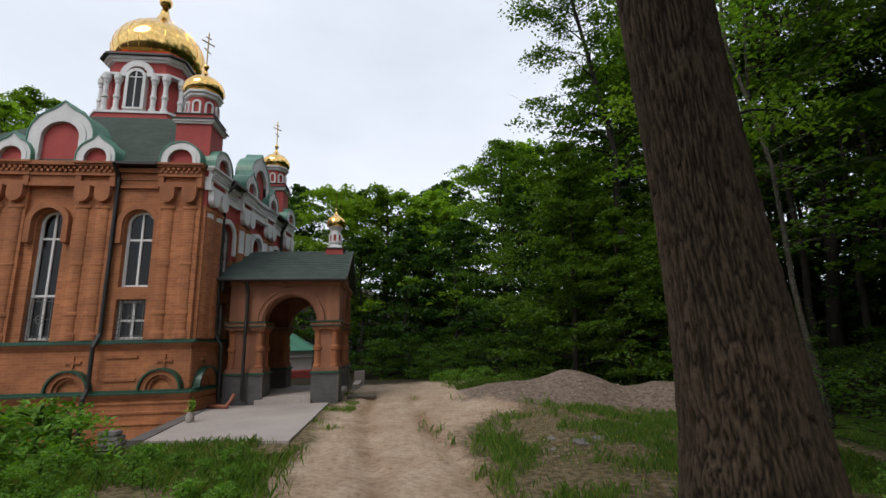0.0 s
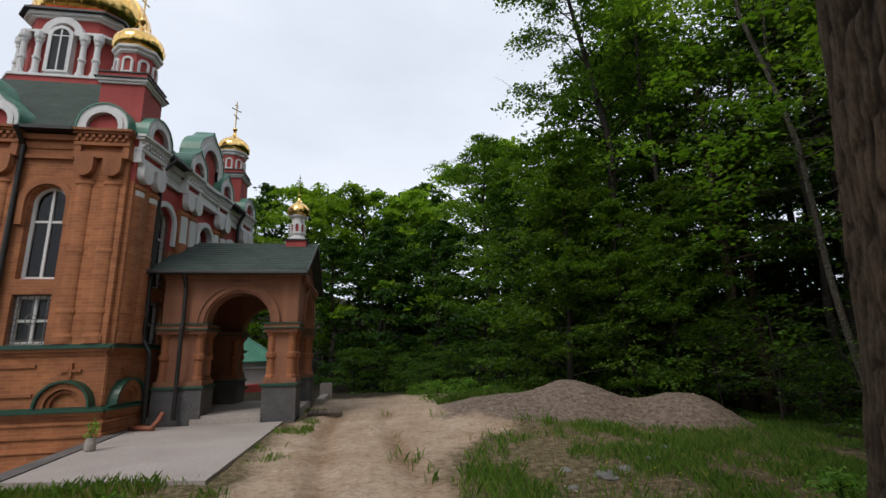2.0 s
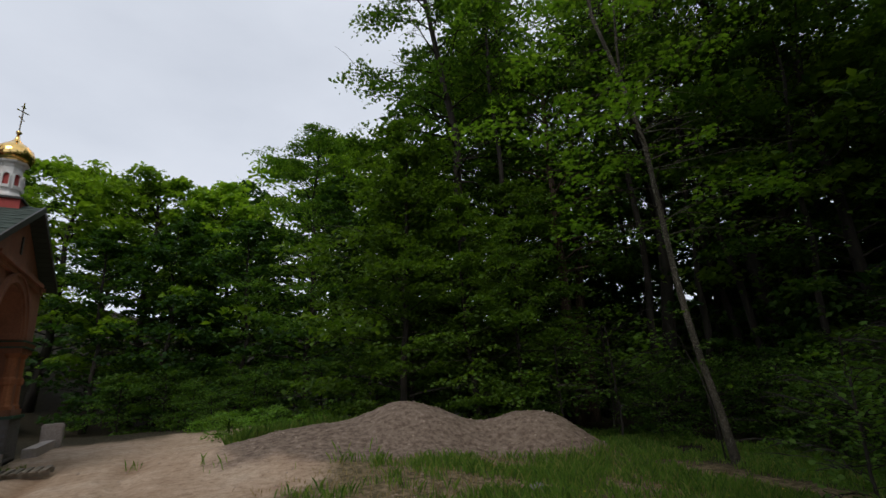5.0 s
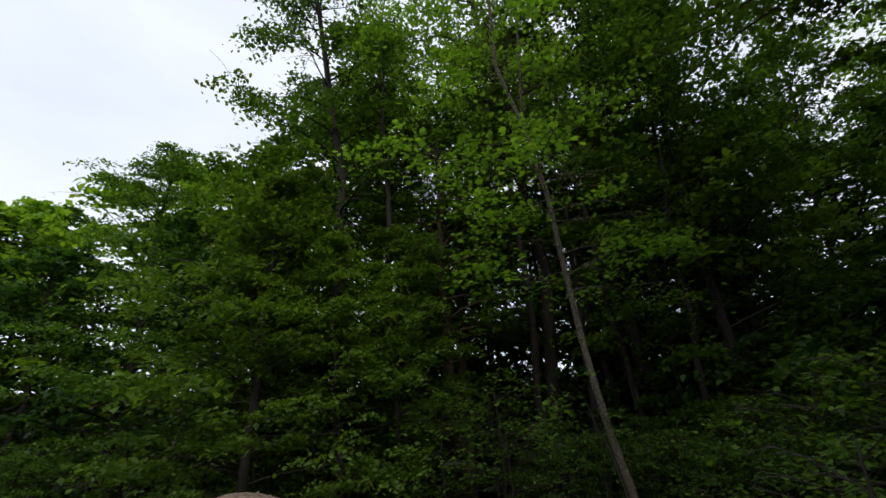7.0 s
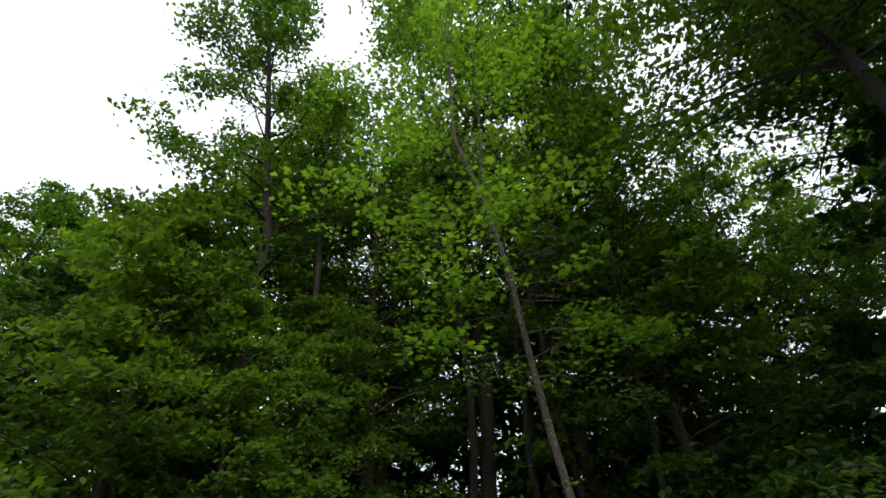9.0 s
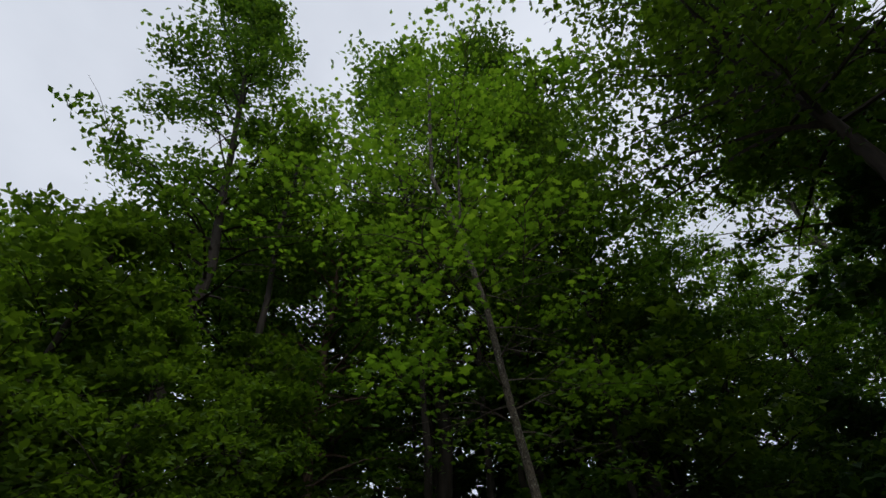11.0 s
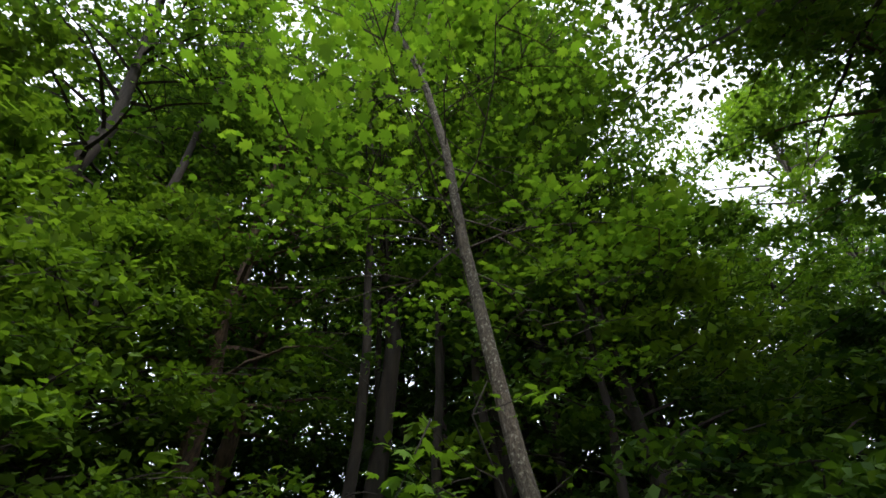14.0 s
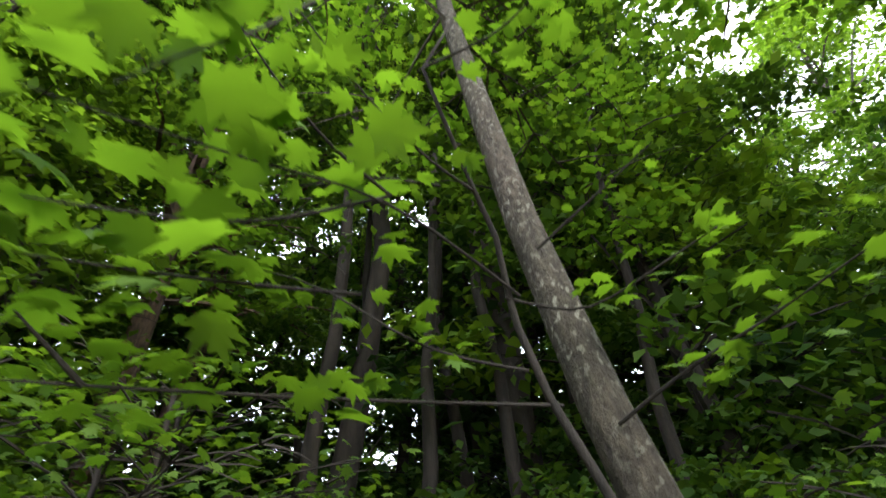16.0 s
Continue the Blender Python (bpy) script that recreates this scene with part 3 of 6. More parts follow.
def facade(P, c, h, sc, lower, upper, trim, wallmat, two_tone, low_trim, left=True, right=True):
    """One side of the church, mirrored about its middle."""
    zc = 4.45 if two_tone else 99
    sides = [s for s, on in ((-1, left), (1, right)) if on]
    # plain wall with window openings
    bm, bu = bmesh.new(), bmesh.new()
    wa, wb = 2.30 * sc, 0.0
    T0, T1 = -0.5, 0.0

    def wall(u0, u1, z0, z1, w1=T1):
        if z0 < zc:
            box(bm, min(u0, u1), max(u0, u1), T0, w1, z0, min(z1, zc), P)
        if z1 > zc:
            box(bu, min(u0, u1), max(u0, u1), T0, w1, max(z0, zc), z1, P)

    edge = h - 0.02
    wall(c - edge, c + edge, -1.0, 1.9)
    for s in sides:
        wall(c + s * 0.36, c + s * (wa - 0.39), 1.9, CORN)
        wall(c + s * (wa + 0.39), c + s * edge, 1.9, CORN)
        wall(c + s * (wa - 0.39), c + s * (wa + 0.39), 3.02, 3.36)
        over_arch(bu if two_tone else bm, P, c + s * wa, 0.39, 5.16, CORN, T0, T1)
    over_arch(bu if two_tone else bm, P, c, 0.36, 5.18, CORN, T0, T1)
    part("wall", bm, lower, church)
    if two_tone:
        part("wall", bu, wallmat, church, "red plastered upper wall")
    else:
        bu.free()
    window(P, c, 0.36, 1.95, 5.18, True, (3.15, 4.75), 3.10)
    for s in sides:
        window(P, c + s * wa, 0.39, 3.36, 5.16, True, (4.72,), two_tone)
        window(P, c + s * wa, 0.39, 1.93, 3.02, False, (2.45,), True)
        bm = bmesh.new()
        ring(bm, P, arch(c + s * wa, 0.56, 4.6, 5.16), arch(c + s * wa, 0.42, 4.6, 5.16), 0.0, 0.07)
        part("archivolt", bm, upper, church)
    bm = bmesh.new()
    ring(bm, P, arch(c, 0.55, 4.6, 5.18), arch(c, 0.40, 4.6, 5.18), 0.0, 0.16)
    part("archivolt", bm, upper, church)
    # piers: middle bay and corners stand proud
    bays = [(c + s * 0.62 * sc, c + s * 1.62 * sc) for s in sides] + [(c + s * 2.82 * sc, c + s * h) for s in sides]
    for u0, u1 in bays:
        u0, u1 = min(u0, u1), max(u0, u1)
        bm = bmesh.new()
        box(bm, u0, u1, 0.0, 0.10, 1.9, 5.72, P)
        part("pier", bm, lower, church)
        bm = bmesh.new()
        box(bm, u0, u1, 0.0, 0.103, 5.721, CORN, P)
        part("pier", bm, M_RED if two_tone else lower, church)
        # cornice of the pier: architrave, panel, pearls, slab
        bm = bmesh.new()
        box(bm, u0 - 0.04, u1 + 0.04, 0, 0.22, 6.20, 6.29, P)
        box(bm, u0 - 0.02, u1 + 0.02, 0, 0.19, 6.30, 6.36, P)
        box(bm, u0 - 0.02, u0 + 0.12, 0, 0.19, 6.36, 6.52, P)
        box(bm, u1 - 0.12, u1 + 0.02, 0, 0.19, 6.36, 6.52, P)
        box(bm, u0 - 0.03, u1 + 0.03, 0, 0.21, 6.52, 6.60, P)
        box(bm, u0 - 0.06, u1 + 0.06, 0, 0.25, 6.80, 6.86, P)
        box(bm, u0 - 0.09, u1 + 0.09, 0, 0.30, 6.86, CORN, P)
        k = max(3, int((u1 - u0) / 0.13))
        for r in range(2):
            for i in range(k):
                m = u0 + (u1 - u0) * (i + 0.25 + 0.5 * r) / k
                box(bm, m - 0.035, m + 0.035, 0.1, 0.23 + 0.02 * r, 6.62 + 0.09 * r, 6.69 + 0.09 * r, P)
        box(bm, u0, u1, 0.1, 0.18, 6.60, 6.80, P)
        part("cornice", bm, trim, church)
        if two_tone:
            bm = bmesh.new()
            box(bm, u0 + 0.12, u1 - 0.12, 0.1, 0.13, 6.36, 6.52, P)
            part("frieze_panel", bm, M_RED, church)
        w = u1 - u0
        for q in ((0.24, 0.76) if w > 0.7 else (0.5,)):
            if two_tone:
                column(lambda u, d, z: P(u, d + 0.09, z), u0 + w * q, 0.16, 1.93, 5.66, lower, church, M_WHITE, 4.75 if u0 > 15.0 else 5.4)
            else:
                column(lambda u, d, z: P(u, d + 0.09, z), u0 + w * q, 0.16, 1.93, 5.66, lower, church, trim)
    # recessed runs between: flat cornice and gutter
    for s in sides:
        bm = bmesh.new()
        a, d = sorted((c + s * 1.64 * sc, c + s * 2.80 * sc))
        box(bm, a, d, 0, 0.03, 6.20, 6.82, P)
        box(bm, a, d, 0.03, 0.08, 6.20, 6.28, P)
        box(bm, a, d, 0.03, 0.06, 6.45, 6.60, P)
        box(bm, a, d, 0.03, 0.12, 6.66, 6.80, P)
        part("cornice", bm, trim, church)
    bm = bmesh.new()
    box(bm, c - 0.6 * sc, c + 0.6 * sc, 0, 0.14, 6.20, 6.85, P)
    box(bm, c - 0.6 * sc, c + 0.6 * sc, 0.14, 0.20, 6.20, 6.29, P)
    box(bm, c - 0.6 * sc, c + 0.6 * sc, 0.14, 0.19, 6.52, 6.60, P)
    box(bm, c - 0.6 * sc, c + 0.6 * sc, 0, 0.28, 6.80, CORN - 0.004, P)
    k = 8
    for r in range(2):
        for i in range(k):
            m = c - 0.6 * sc + 1.2 * sc * (i + 0.25 + 0.5 * r) / k
            box(bm, m - 0.035, m + 0.035, 0.14, 0.23, 6.62 + 0.09 * r, 6.69 + 0.09 * r, P)
    part("cornice", bm, trim, church)
    for s in sides:
        a, d = sorted((c + s * 1.66 * sc, c + s * 2.78 * sc))
        bm = bmesh.new()
        box(bm, a, d, 0.0, 0.34, 6.84, 6.92, P)
        part("gutter", bm, M_BLACK, church, "dark eaves gutter")
    # green ledges and plinth
    for z, w in ((1.82, 0.24), (0.52, 0.34)):
        bm = bmesh.new()
        box(bm, c - h - w + 0.06, c + h + w - 0.06, -0.1, w, z, z + 0.035, P)
        fill(bm, P, [(c - h - w + 0.06, z + 0.036), (c + h + w - 0.06, z + 0.036), (c + h, z + 0.10), (c - h, z + 0.10)], 0.0, w - 0.1)
        part("ledge", bm, M_GREEN, church, "green sheet metal ledge")
        bm = bmesh.new()
        box(bm, c - h - w + 0.10, c + h + w - 0.10, -0.1, w - 0.04, z - 0.06, z - 0.002, P)
        box(bm, c - h - w + 0.16, c + h + w - 0.16, -0.1, w - 0.10, z - 0.14, z - 0.061, P)
        part("moulding", bm, low_trim, church)
    bm = bmesh.new()
    box(bm, c - h - 0.08, c + h + 0.08, -0.1, 0.10, 0.62, 1.68, P)
    part("plinth", bm, lower, church)
    bm = bmesh.new()
    box(bm, c - h - 0.2, c + h + 0.2, -0.1, 0.20, -1.4, 0.38, P)
    part("plinth", bm, lower, church)
    for z in (-0.25, 0.02, 0.27):
        bm = bmesh.new()
        box(bm, c - h - 0.22, c + h + 0.22, 0.1, 0.235, z, z + 0.06, P)
        part("plinth_course", bm, lower, church)
    for s in sides:
        for q in (1.12 * sc, 3.38 * sc):
            m = c + s * q
            bm = bmesh.new()
            ring(bm, P, arch(m, 0.54, 0.62, 0.63), arch(m, 0.49, 0.62, 0.63), 0.1, 0.30)
            part("hood", bm, M_GREEN, church, "green metal arch hood")
            bm = bmesh.new()
            ring(bm, P, arch(m, 0.485, 0.62, 0.63), arch(m, 0.36, 0.62, 0.63), 0.1, 0.24)
            ring(bm, P, arch(m, 0.34, 0.62, 0.63), arch(m, 0.28, 0.62, 0.63), 0.1, 0.18)
            part("blind_arch", bm, low_trim, church)
            bm = bmesh.new()
            box(bm, m - 0.03, m + 0.03, 0.1, 0.15, 1.22, 1.52, P)
            box(bm, m - 0.2, m - 0.04, 0.1, 0.15, 1.33, 1.39, P)
            box(bm, m + 0.04, m + 0.2, 0.1, 0.15, 1.33, 1.39, P)
            part("relief_cross", bm, low_trim, church)
        m = c + s * 2.3 * sc
        for z in (0.85, 1.44):
            bm = bmesh.new()
            box(bm, m - 0.40, m + 0.40, 0.1, 0.14, z, z + 0.07, P)
            part("panel_moulding", bm, low_trim, church)
    # gables
    kokoshnik(P, c, 0.86, 0.51, CORN, 7.72, 7.66, 0.22, 0.55 if two_tone else 0.75, 0.12, church)
    for s in sides:
        kokoshnik(P, c + s * 1.10 * sc, 0.52, 0.30, CORN, 7.06, 7.03, 0.17, 0.5 if two_tone else 0.7, 0.25, church)
        kokoshnik(P, c + s * 3.38 * sc, 0.55, 0.34, CORN, 7.02, 7.0, 0.0, 0.9, 0.25, church)


facade(P_front, FC, FH, 1.0, M_BRICK, M_TRIM, M_TRIM, M_BRICK, False, M_TRIM)
facade(lambda u, w, z: P_side(u, w, z + 0.004), SC, SH - 0.005, 0.907, M_BRICK, M_WHITE, M_WHITE, M_RED, True, M_TRIM)
# arched basement windows under the front's blind arches
for m in (FC - 1.12, FC + 1.12):
    bm = bmesh.new()
    ring(bm, P_front, arch(m, 0.40, -0.75, -0.12), arch(m, 0.28, -0.75, -0.12), 0.19, 0.27)
    w = part("basement_window", bm, M_TRIM, church, "arched basement window with a pale iron grille")
    bm = bmesh.new()
    fill(bm, P_front, arch(m, 0.28, -0.75, -0.12), 0.19, 0.212)
    part("pane", bm, M_BLACK, w)
    for q in (-0.15, 0.0, 0.15):
        bm = bmesh.new()
        box(bm, m + q - 0.012, m + q + 0.012, 0.225, 0.245, -0.75, -0.12 + math.sqrt(0.28 ** 2 - q * q), P_front)
        part("bar", bm, M_IRON, w)
    bm = bmesh.new()
    box(bm, m - 0.28, m + 0.28, 0.24, 0.26, -0.20, -0.17, P_front)
    part("bar", bm, M_IRON, w)
for P, c, h in ((P_back, FC, FH), (P_left, SC, SH)):
    bm = bmesh.new()
    box(bm, c - h, c + h, -0.5, 0.1, -1.0, CORN, P)
    part("wall", bm, M_BRICK, church)

# roof, from the eaves to the foot of the drum
DX, DY = -8.80, 17.38
bm = bmesh.new()
lo = [P_front(FC - FH - 0.1, 0.15, CORN), P_front(FC + FH + 0.1, 0.15, CORN), P_back(FC + FH + 0.1, 0.15, CORN), P_back(FC - FH - 0.1, 0.15, CORN)]
hi = [(DX - 1.6, DY - 1.6, 9.42), (DX + 1.6, DY - 1.6, 9.42), (DX + 1.6, DY + 1.6, 9.42), (DX - 1.6, DY + 1.6, 9.42)]
vl, vm, vh = [bm.verts.new(p) for p in lo], [bm.verts.new((p[0], p[1], p[2] - 0.06)) for p in lo], [bm.verts.new(p) for p in hi]
for i in range(4):
    j = (i + 1) % 4
    bm.faces.new((vl[i], vl[j], vh[j], vh[i]))
    bm.faces.new((vm[i], vm[j], vl[j], vl[i]))
bm.faces.new(vh)
bm.faces.new(vm[::-1])
part("roof", bm, M_ROOF, church, "dark green shingled hip roof")


def cross(parent, x, y, z0, z1):
    bm = bmesh.new()
    t = 0.013 * (z1 - z0)
    box(bm, x - t, x + t, y - t, y + t, z0, z1)
    h = z1 - z0
    box(bm, x - 0.19 * h, x + 0.19 * h, y - 0.7 * t, y + 0.7 * t, z0 + 0.67 * h, z0 + 0.70 * h)
    box(bm, x - 0.08 * h, x + 0.08 * h, y - 0.7 * t, y + 0.7 * t, z0 + 0.83 * h, z0 + 0.855 * h)
    a, d = 0.10 * h, 0.045 * h
    v = [bm.verts.new((x + s * a, q, z0 + 0.42 * h - s * d + e)) for q in (y - 0.7 * t, y + 0.7 * t) for s in (-1, 1) for e in (0, 0.03 * h)]
    for f in ((0, 1, 3, 2), (4, 6, 7, 5), (0, 2, 6, 4), (1, 5, 7, 3), (0, 4, 5, 1), (2, 3, 7, 6)):
        bm.faces.new([v[i] for i in f])
    bmesh.ops.rotate(bm, cent=(x, y, 0), matrix=Matrix.Rotation(radians(52), 3, "Z"), verts=bm.verts[:])
    return part("cross", bm, M_GOLD, parent, "gilt three-barred cross")


def onion(parent, x, y, z0, r, height, cross_top, seg=32):
    """A gilt onion dome with ball and cross."""
    prof = [(0.80, 0.0), (0.93, 0.07), (1.0, 0.17), (1.0, 0.25), (0.95, 0.35), (0.85, 0.45), (0.68, 0.55), (0.48, 0.63), (0.32, 0.69), (0.20, 0.76), (0.12, 0.85), (0.06, 1.0)]
    bm = bmesh.new()
    lathe(bm, [(r * a, z0 + height * q) for a, q in prof], x, y, seg)
    d = part("dome", bm, M_GOLD, parent, "gilt onion dome", True)
    for i in range(0, seg, 2):
        bm2 = bmesh.new()
        a = 2 * math.pi * i / seg
        tube(bm2, [(x + 1.004 * r * q * math.cos(a), y + 1.004 * r * q * math.sin(a), z0 + height * k) for q, k in prof[:-2]], [0.0035 * r / 0.6] * (len(prof) - 2), 4)
        part("seam", bm2, M_GOLD, d)
    bm = bmesh.new()
    rb = 0.09 * r / 0.6
    zt = z0 + height
    lathe(bm, [(rb * math.cos(q), zt + rb * 0.7 + rb * math.sin(q)) for q in np.linspace(-1.4, 1.4, 9)], x, y, 16)
    part("ball", bm, M_GOLD, d, smooth=True)
    cross(d, x, y, zt + rb * 1.6, cross_top)


def niche(parent, x, y, ang, rad, z0, half, zs, thick, fieldmat, framemat, glass=False):
    """An arched frame on the face of a many-sided drum."""
    ca, sa = math.cos(ang), math.sin(ang)

    def Q(u, w, z):
        return (x + (rad + w) * ca - u * sa, y + (rad + w) * sa + u * ca, z)

    bm = bmesh.new()
    ring(bm, Q, arch(0, half, z0, zs, 10), arch(0, half - thick, z0, zs, 10), -0.02, 0.05)
    box(bm, -half, half, -0.02, 0.06, z0 - 0.06, z0 - 0.001, Q)
    f = part("window" if glass else "niche", bm, framemat, parent)
    bm = bmesh.new()
    fill(bm, Q, arch(0, half - thick, z0, zs, 10), -0.01, 0.012)
    part("pane" if glass else "field", bm, fieldmat, f)
    if glass:
        bm = bmesh.new()
        box(bm, -0.02, 0.02, 0.012, 0.035, z0, zs + half - thick, Q)
        box(bm, -half + thick, half - thick, 0.012, 0.033, zs - 0.02, zs + 0.02, Q)
        part("mullion", bm, M_WHITE, f)


def corner_tower(x, y):
    bm = bmesh.new()
    box(bm, x - 0.50, x + 0.50, y - 0.50, y + 0.50, CORN - 0.1, 8.30)
    t = part("tower", bm, M_RED, church, "red plaster corner tower")
    bm = bmesh.new()
    box(bm, x - 0.55, x + 0.55, y - 0.55, y + 0.55, 8.30, 8.36)
    box(bm, x - 0.59, x + 0.59, y - 0.59, y + 0.59, 8.36, 8.43)
    part("band", bm, M_WHITE, t)
    bm = bmesh.new()
    box(bm, x - 0.63, x + 0.63, y - 0.63, y + 0.63, 8.43, 8.46)
    part("flashing", bm, M_BLACK, t)
    bm = bmesh.new()
    box(bm, x - 0.54, x + 0.54, y - 0.54, y + 0.54, 8.46, 8.60)
    part("step", bm, M_RED, t)
    bm = bmesh.new()
    box(bm, x - 0.57, x + 0.57, y - 0.57, y + 0.57, 8.60, 8.63)
    part("flashing", bm, M_BLACK, t)
    bm = bmesh.new()
    lathe(bm, [(0.46, 8.63), (0.46, 9.32)], x, y, 8, math.pi / 8)
    part("drum", bm, M_RED, t)
    bm = bmesh.new()
    lathe(bm, [(0.47, 9.24), (0.52, 9.28), (0.52, 9.34), (0.58, 9.38), (0.58, 9.44)], x, y, 8, math.pi / 8)
    part("band", bm, M_WHITE, t)
    for i in range(8):
        niche(t, x, y, i * math.pi / 4, 0.425, 8.72, 0.13, 9.0, 0.055, M_RED, M_WHITE)
    onion(t, x, y, 9.44, 0.60, 1.02, 11.75)


NT = P_front(FC + FH - 0.52, -0.55, 0)
FT = P_back(FC + FH - 0.52, -0.55, 0)
corner_tower(NT[0], NT[1])
corner_tower(FT[0], FT[1])

# main drum: a square with cut corners, paired columns and arched windows
def cut_square(bm, h, c, z0, z1):
    pts = [(-h + c, -h), (h - c, -h), (h, -h + c), (h, h - c), (h - c, h), (-h + c, h), (-h, h - c), (-h, -h + c)]
    a, d = ([bm.verts.new((DX + x, DY + y, z)) for x, y in pts] for z in (z0, z1))
    bm.faces.new(a[::-1])
    bm.faces.new(d)
    for i in range(8):
        j = (i + 1) % 8
        bm.faces.new((a[i], a[j], d[j], d[i]))


bm = bmesh.new()
cut_square(bm, 1.46, 0.30, 9.2, 9.66)
drum = part("main_drum", bm, M_RED, church, "red square drum with white paired columns")
bm = bmesh.new()
cut_square(bm, 1.22, 0.36, 9.6, 11.92)
part("drum_wall", bm, M_RED, drum)
for h, c2, z0, z1, mt in ((1.50, 0.32, 9.66, 9.74, M_WHITE), (1.40, 0.34, 11.16, 11.24, M_WHITE), (1.30, 0.36, 11.74, 11.82, M_WHITE), (1.38, 0.38, 11.82, 11.92, M_WHITE), (1.48, 0.40, 11.92, 11.98, M_BLACK), (1.40, 0.38, 11.98, 12.06, M_RED)):
    bm = bmesh.new()
    cut_square(bm, h, c2, z0, z1)
    part("drum_band", bm, mt, drum)
for i in range(4):
    a = i * math.pi / 2
    niche(drum, DX, DY, a, 1.40, 9.90, 0.33, 11.06, 0.10, M_GLASS, M_WHITE, True)

    def Q(u, w, z, ca=math.cos(a), sa=math.sin(a)):
        return (DX + (1.22 + w) * ca - u * sa, DY + (1.22 + w) * sa + u * ca, z)

    bm = bmesh.new()
    ring(bm, Q, arch(0, 0.55, 11.1, 11.16, 14), arch(0, 0.34, 11.1, 11.16, 14), 0.0, 0.195)
    part("archivolt", bm, M_WHITE, drum)
    bm = bmesh.new()
    box(bm, -0.33, 0.33, 0.0, 0.175, 9.76, 11.1, Q)
    part("window_back", bm, M_WHITE, drum)
    for u in (-0.98, -0.60, 0.60, 0.98):
        px, py, _ = Q(u, 0.12, 0)
        bm = bmesh.new()
        lathe(bm, [(0.12, 9.74), (0.12, 9.86), (0.085, 9.90), (0.085, 10.25), (0.11, 10.28), (0.11, 10.35), (0.08, 10.39), (0.075, 10.8), (0.10, 10.84), (0.10, 10.9), (0.14, 10.98), (0.14, 11.16)], px, py, 10)
        part("column", bm, M_WHITE, drum)
onion(church, DX, DY, 12.04, 1.58, 2.98, 17.4, 48)

# added floor and ceiling, coloured dark so that the panes look into a dim room
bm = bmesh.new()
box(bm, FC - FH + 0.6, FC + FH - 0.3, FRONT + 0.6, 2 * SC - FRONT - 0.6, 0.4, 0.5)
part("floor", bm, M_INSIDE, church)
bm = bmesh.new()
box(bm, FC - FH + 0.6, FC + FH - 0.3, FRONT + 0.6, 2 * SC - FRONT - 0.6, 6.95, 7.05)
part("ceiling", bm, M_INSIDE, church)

# downpipes
for pts in ([P_front(FC + 1.70, 0.42, 6.85), P_front(FC + 1.68, 0.10, 6.5), P_front(FC + 1.68, 0.10, 2.1), P_front(FC + 1.70, 0.33, 1.75), P_front(FC + 1.70, 0.33, 0.7), P_front(FC + 1.70, 0.46, 0.45), P_front(FC + 1.70, 0.46, -0.9)],
            [P_side(14.95, 0.35, 6.8), P_side(14.80, 0.12, 6.4), P_side(14.80, 0.12, 2.05), P_side(14.72, 0.34, 1.7), P_side(14.72, 0.36, 0.1)],
            [P_side(19.75, 0.35, 6.8), P_side(19.80, 0.12, 6.4), P_side(19.80, 0.12, 2.0)]):
    bm = bmesh.new()
    tube(bm, pts, [0.055] * len(pts), 10)
    part("downpipe", bm, M_BLACK, church, "dark brown metal downpipe")
# ---------------------------------------------------------------- porch
PX0, PX1, PY0, PY1 = -4.78, -1.52, 14.9, 19.1
PYC = (PY0 + PY1) / 2
porch = thing("porch", ((PX0 + PX1) / 2, PYC, 0), "terracotta stucco porch with arches and green roof", "porch")


def PF(u, w, z):
    return (u, PY0 - w, z)


def PR(u, w, z):
    return (PX1 + w, u, z)


def PB(u, w, z):
    return (u, PY1 + w, z)


SPRING, TOPW = 2.42, 3.62
for P, a, d, o0, o1 in ((PF, PX0, PX1, -3.75, -2.20), (PR, PY0 + 0.5, PY1 - 0.5, 16.05, 17.95), (PB, PX0, PX1, -3.75, -2.20)):
    bm = bmesh.new()
    c, h = (o0 + o1) / 2, (o1 - o0) / 2
    box(bm, a, o0, -0.5, 0, SPRING, TOPW, P)
    box(bm, o1, d, -0.5, 0, SPRING, TOPW, P)
    over_arch(bm, P, c, h, SPRING, TOPW, -0.5, 0, 22)
    part("wall", bm, M_STUCCO, porch)
    bm = bmesh.new()
    ring(bm, P, arch(c, h + 0.22, SPRING, SPRING, 22), arch(c, h + 0.05, SPRING, SPRING, 22), 0, 0.045)
    ring(bm, P, arch(c, h + 0.24, SPRING, SPRING, 22), arch(c, h + 0.18, SPRING, SPRING, 22), 0.0, 0.075)
    part("archivolt", bm, M_STUCCO, porch)
    bm = bmesh.new()
    box(bm, a - 0.02, d + 0.02, 0, 0.06, TOPW - 0.1, TOPW, P)
    box(bm, a - 0.06, d + 0.06, 0, 0.12, TOPW + 0.002, TOPW + 0.08, P)
    part("cornice", bm, M_STUCCO, porch)


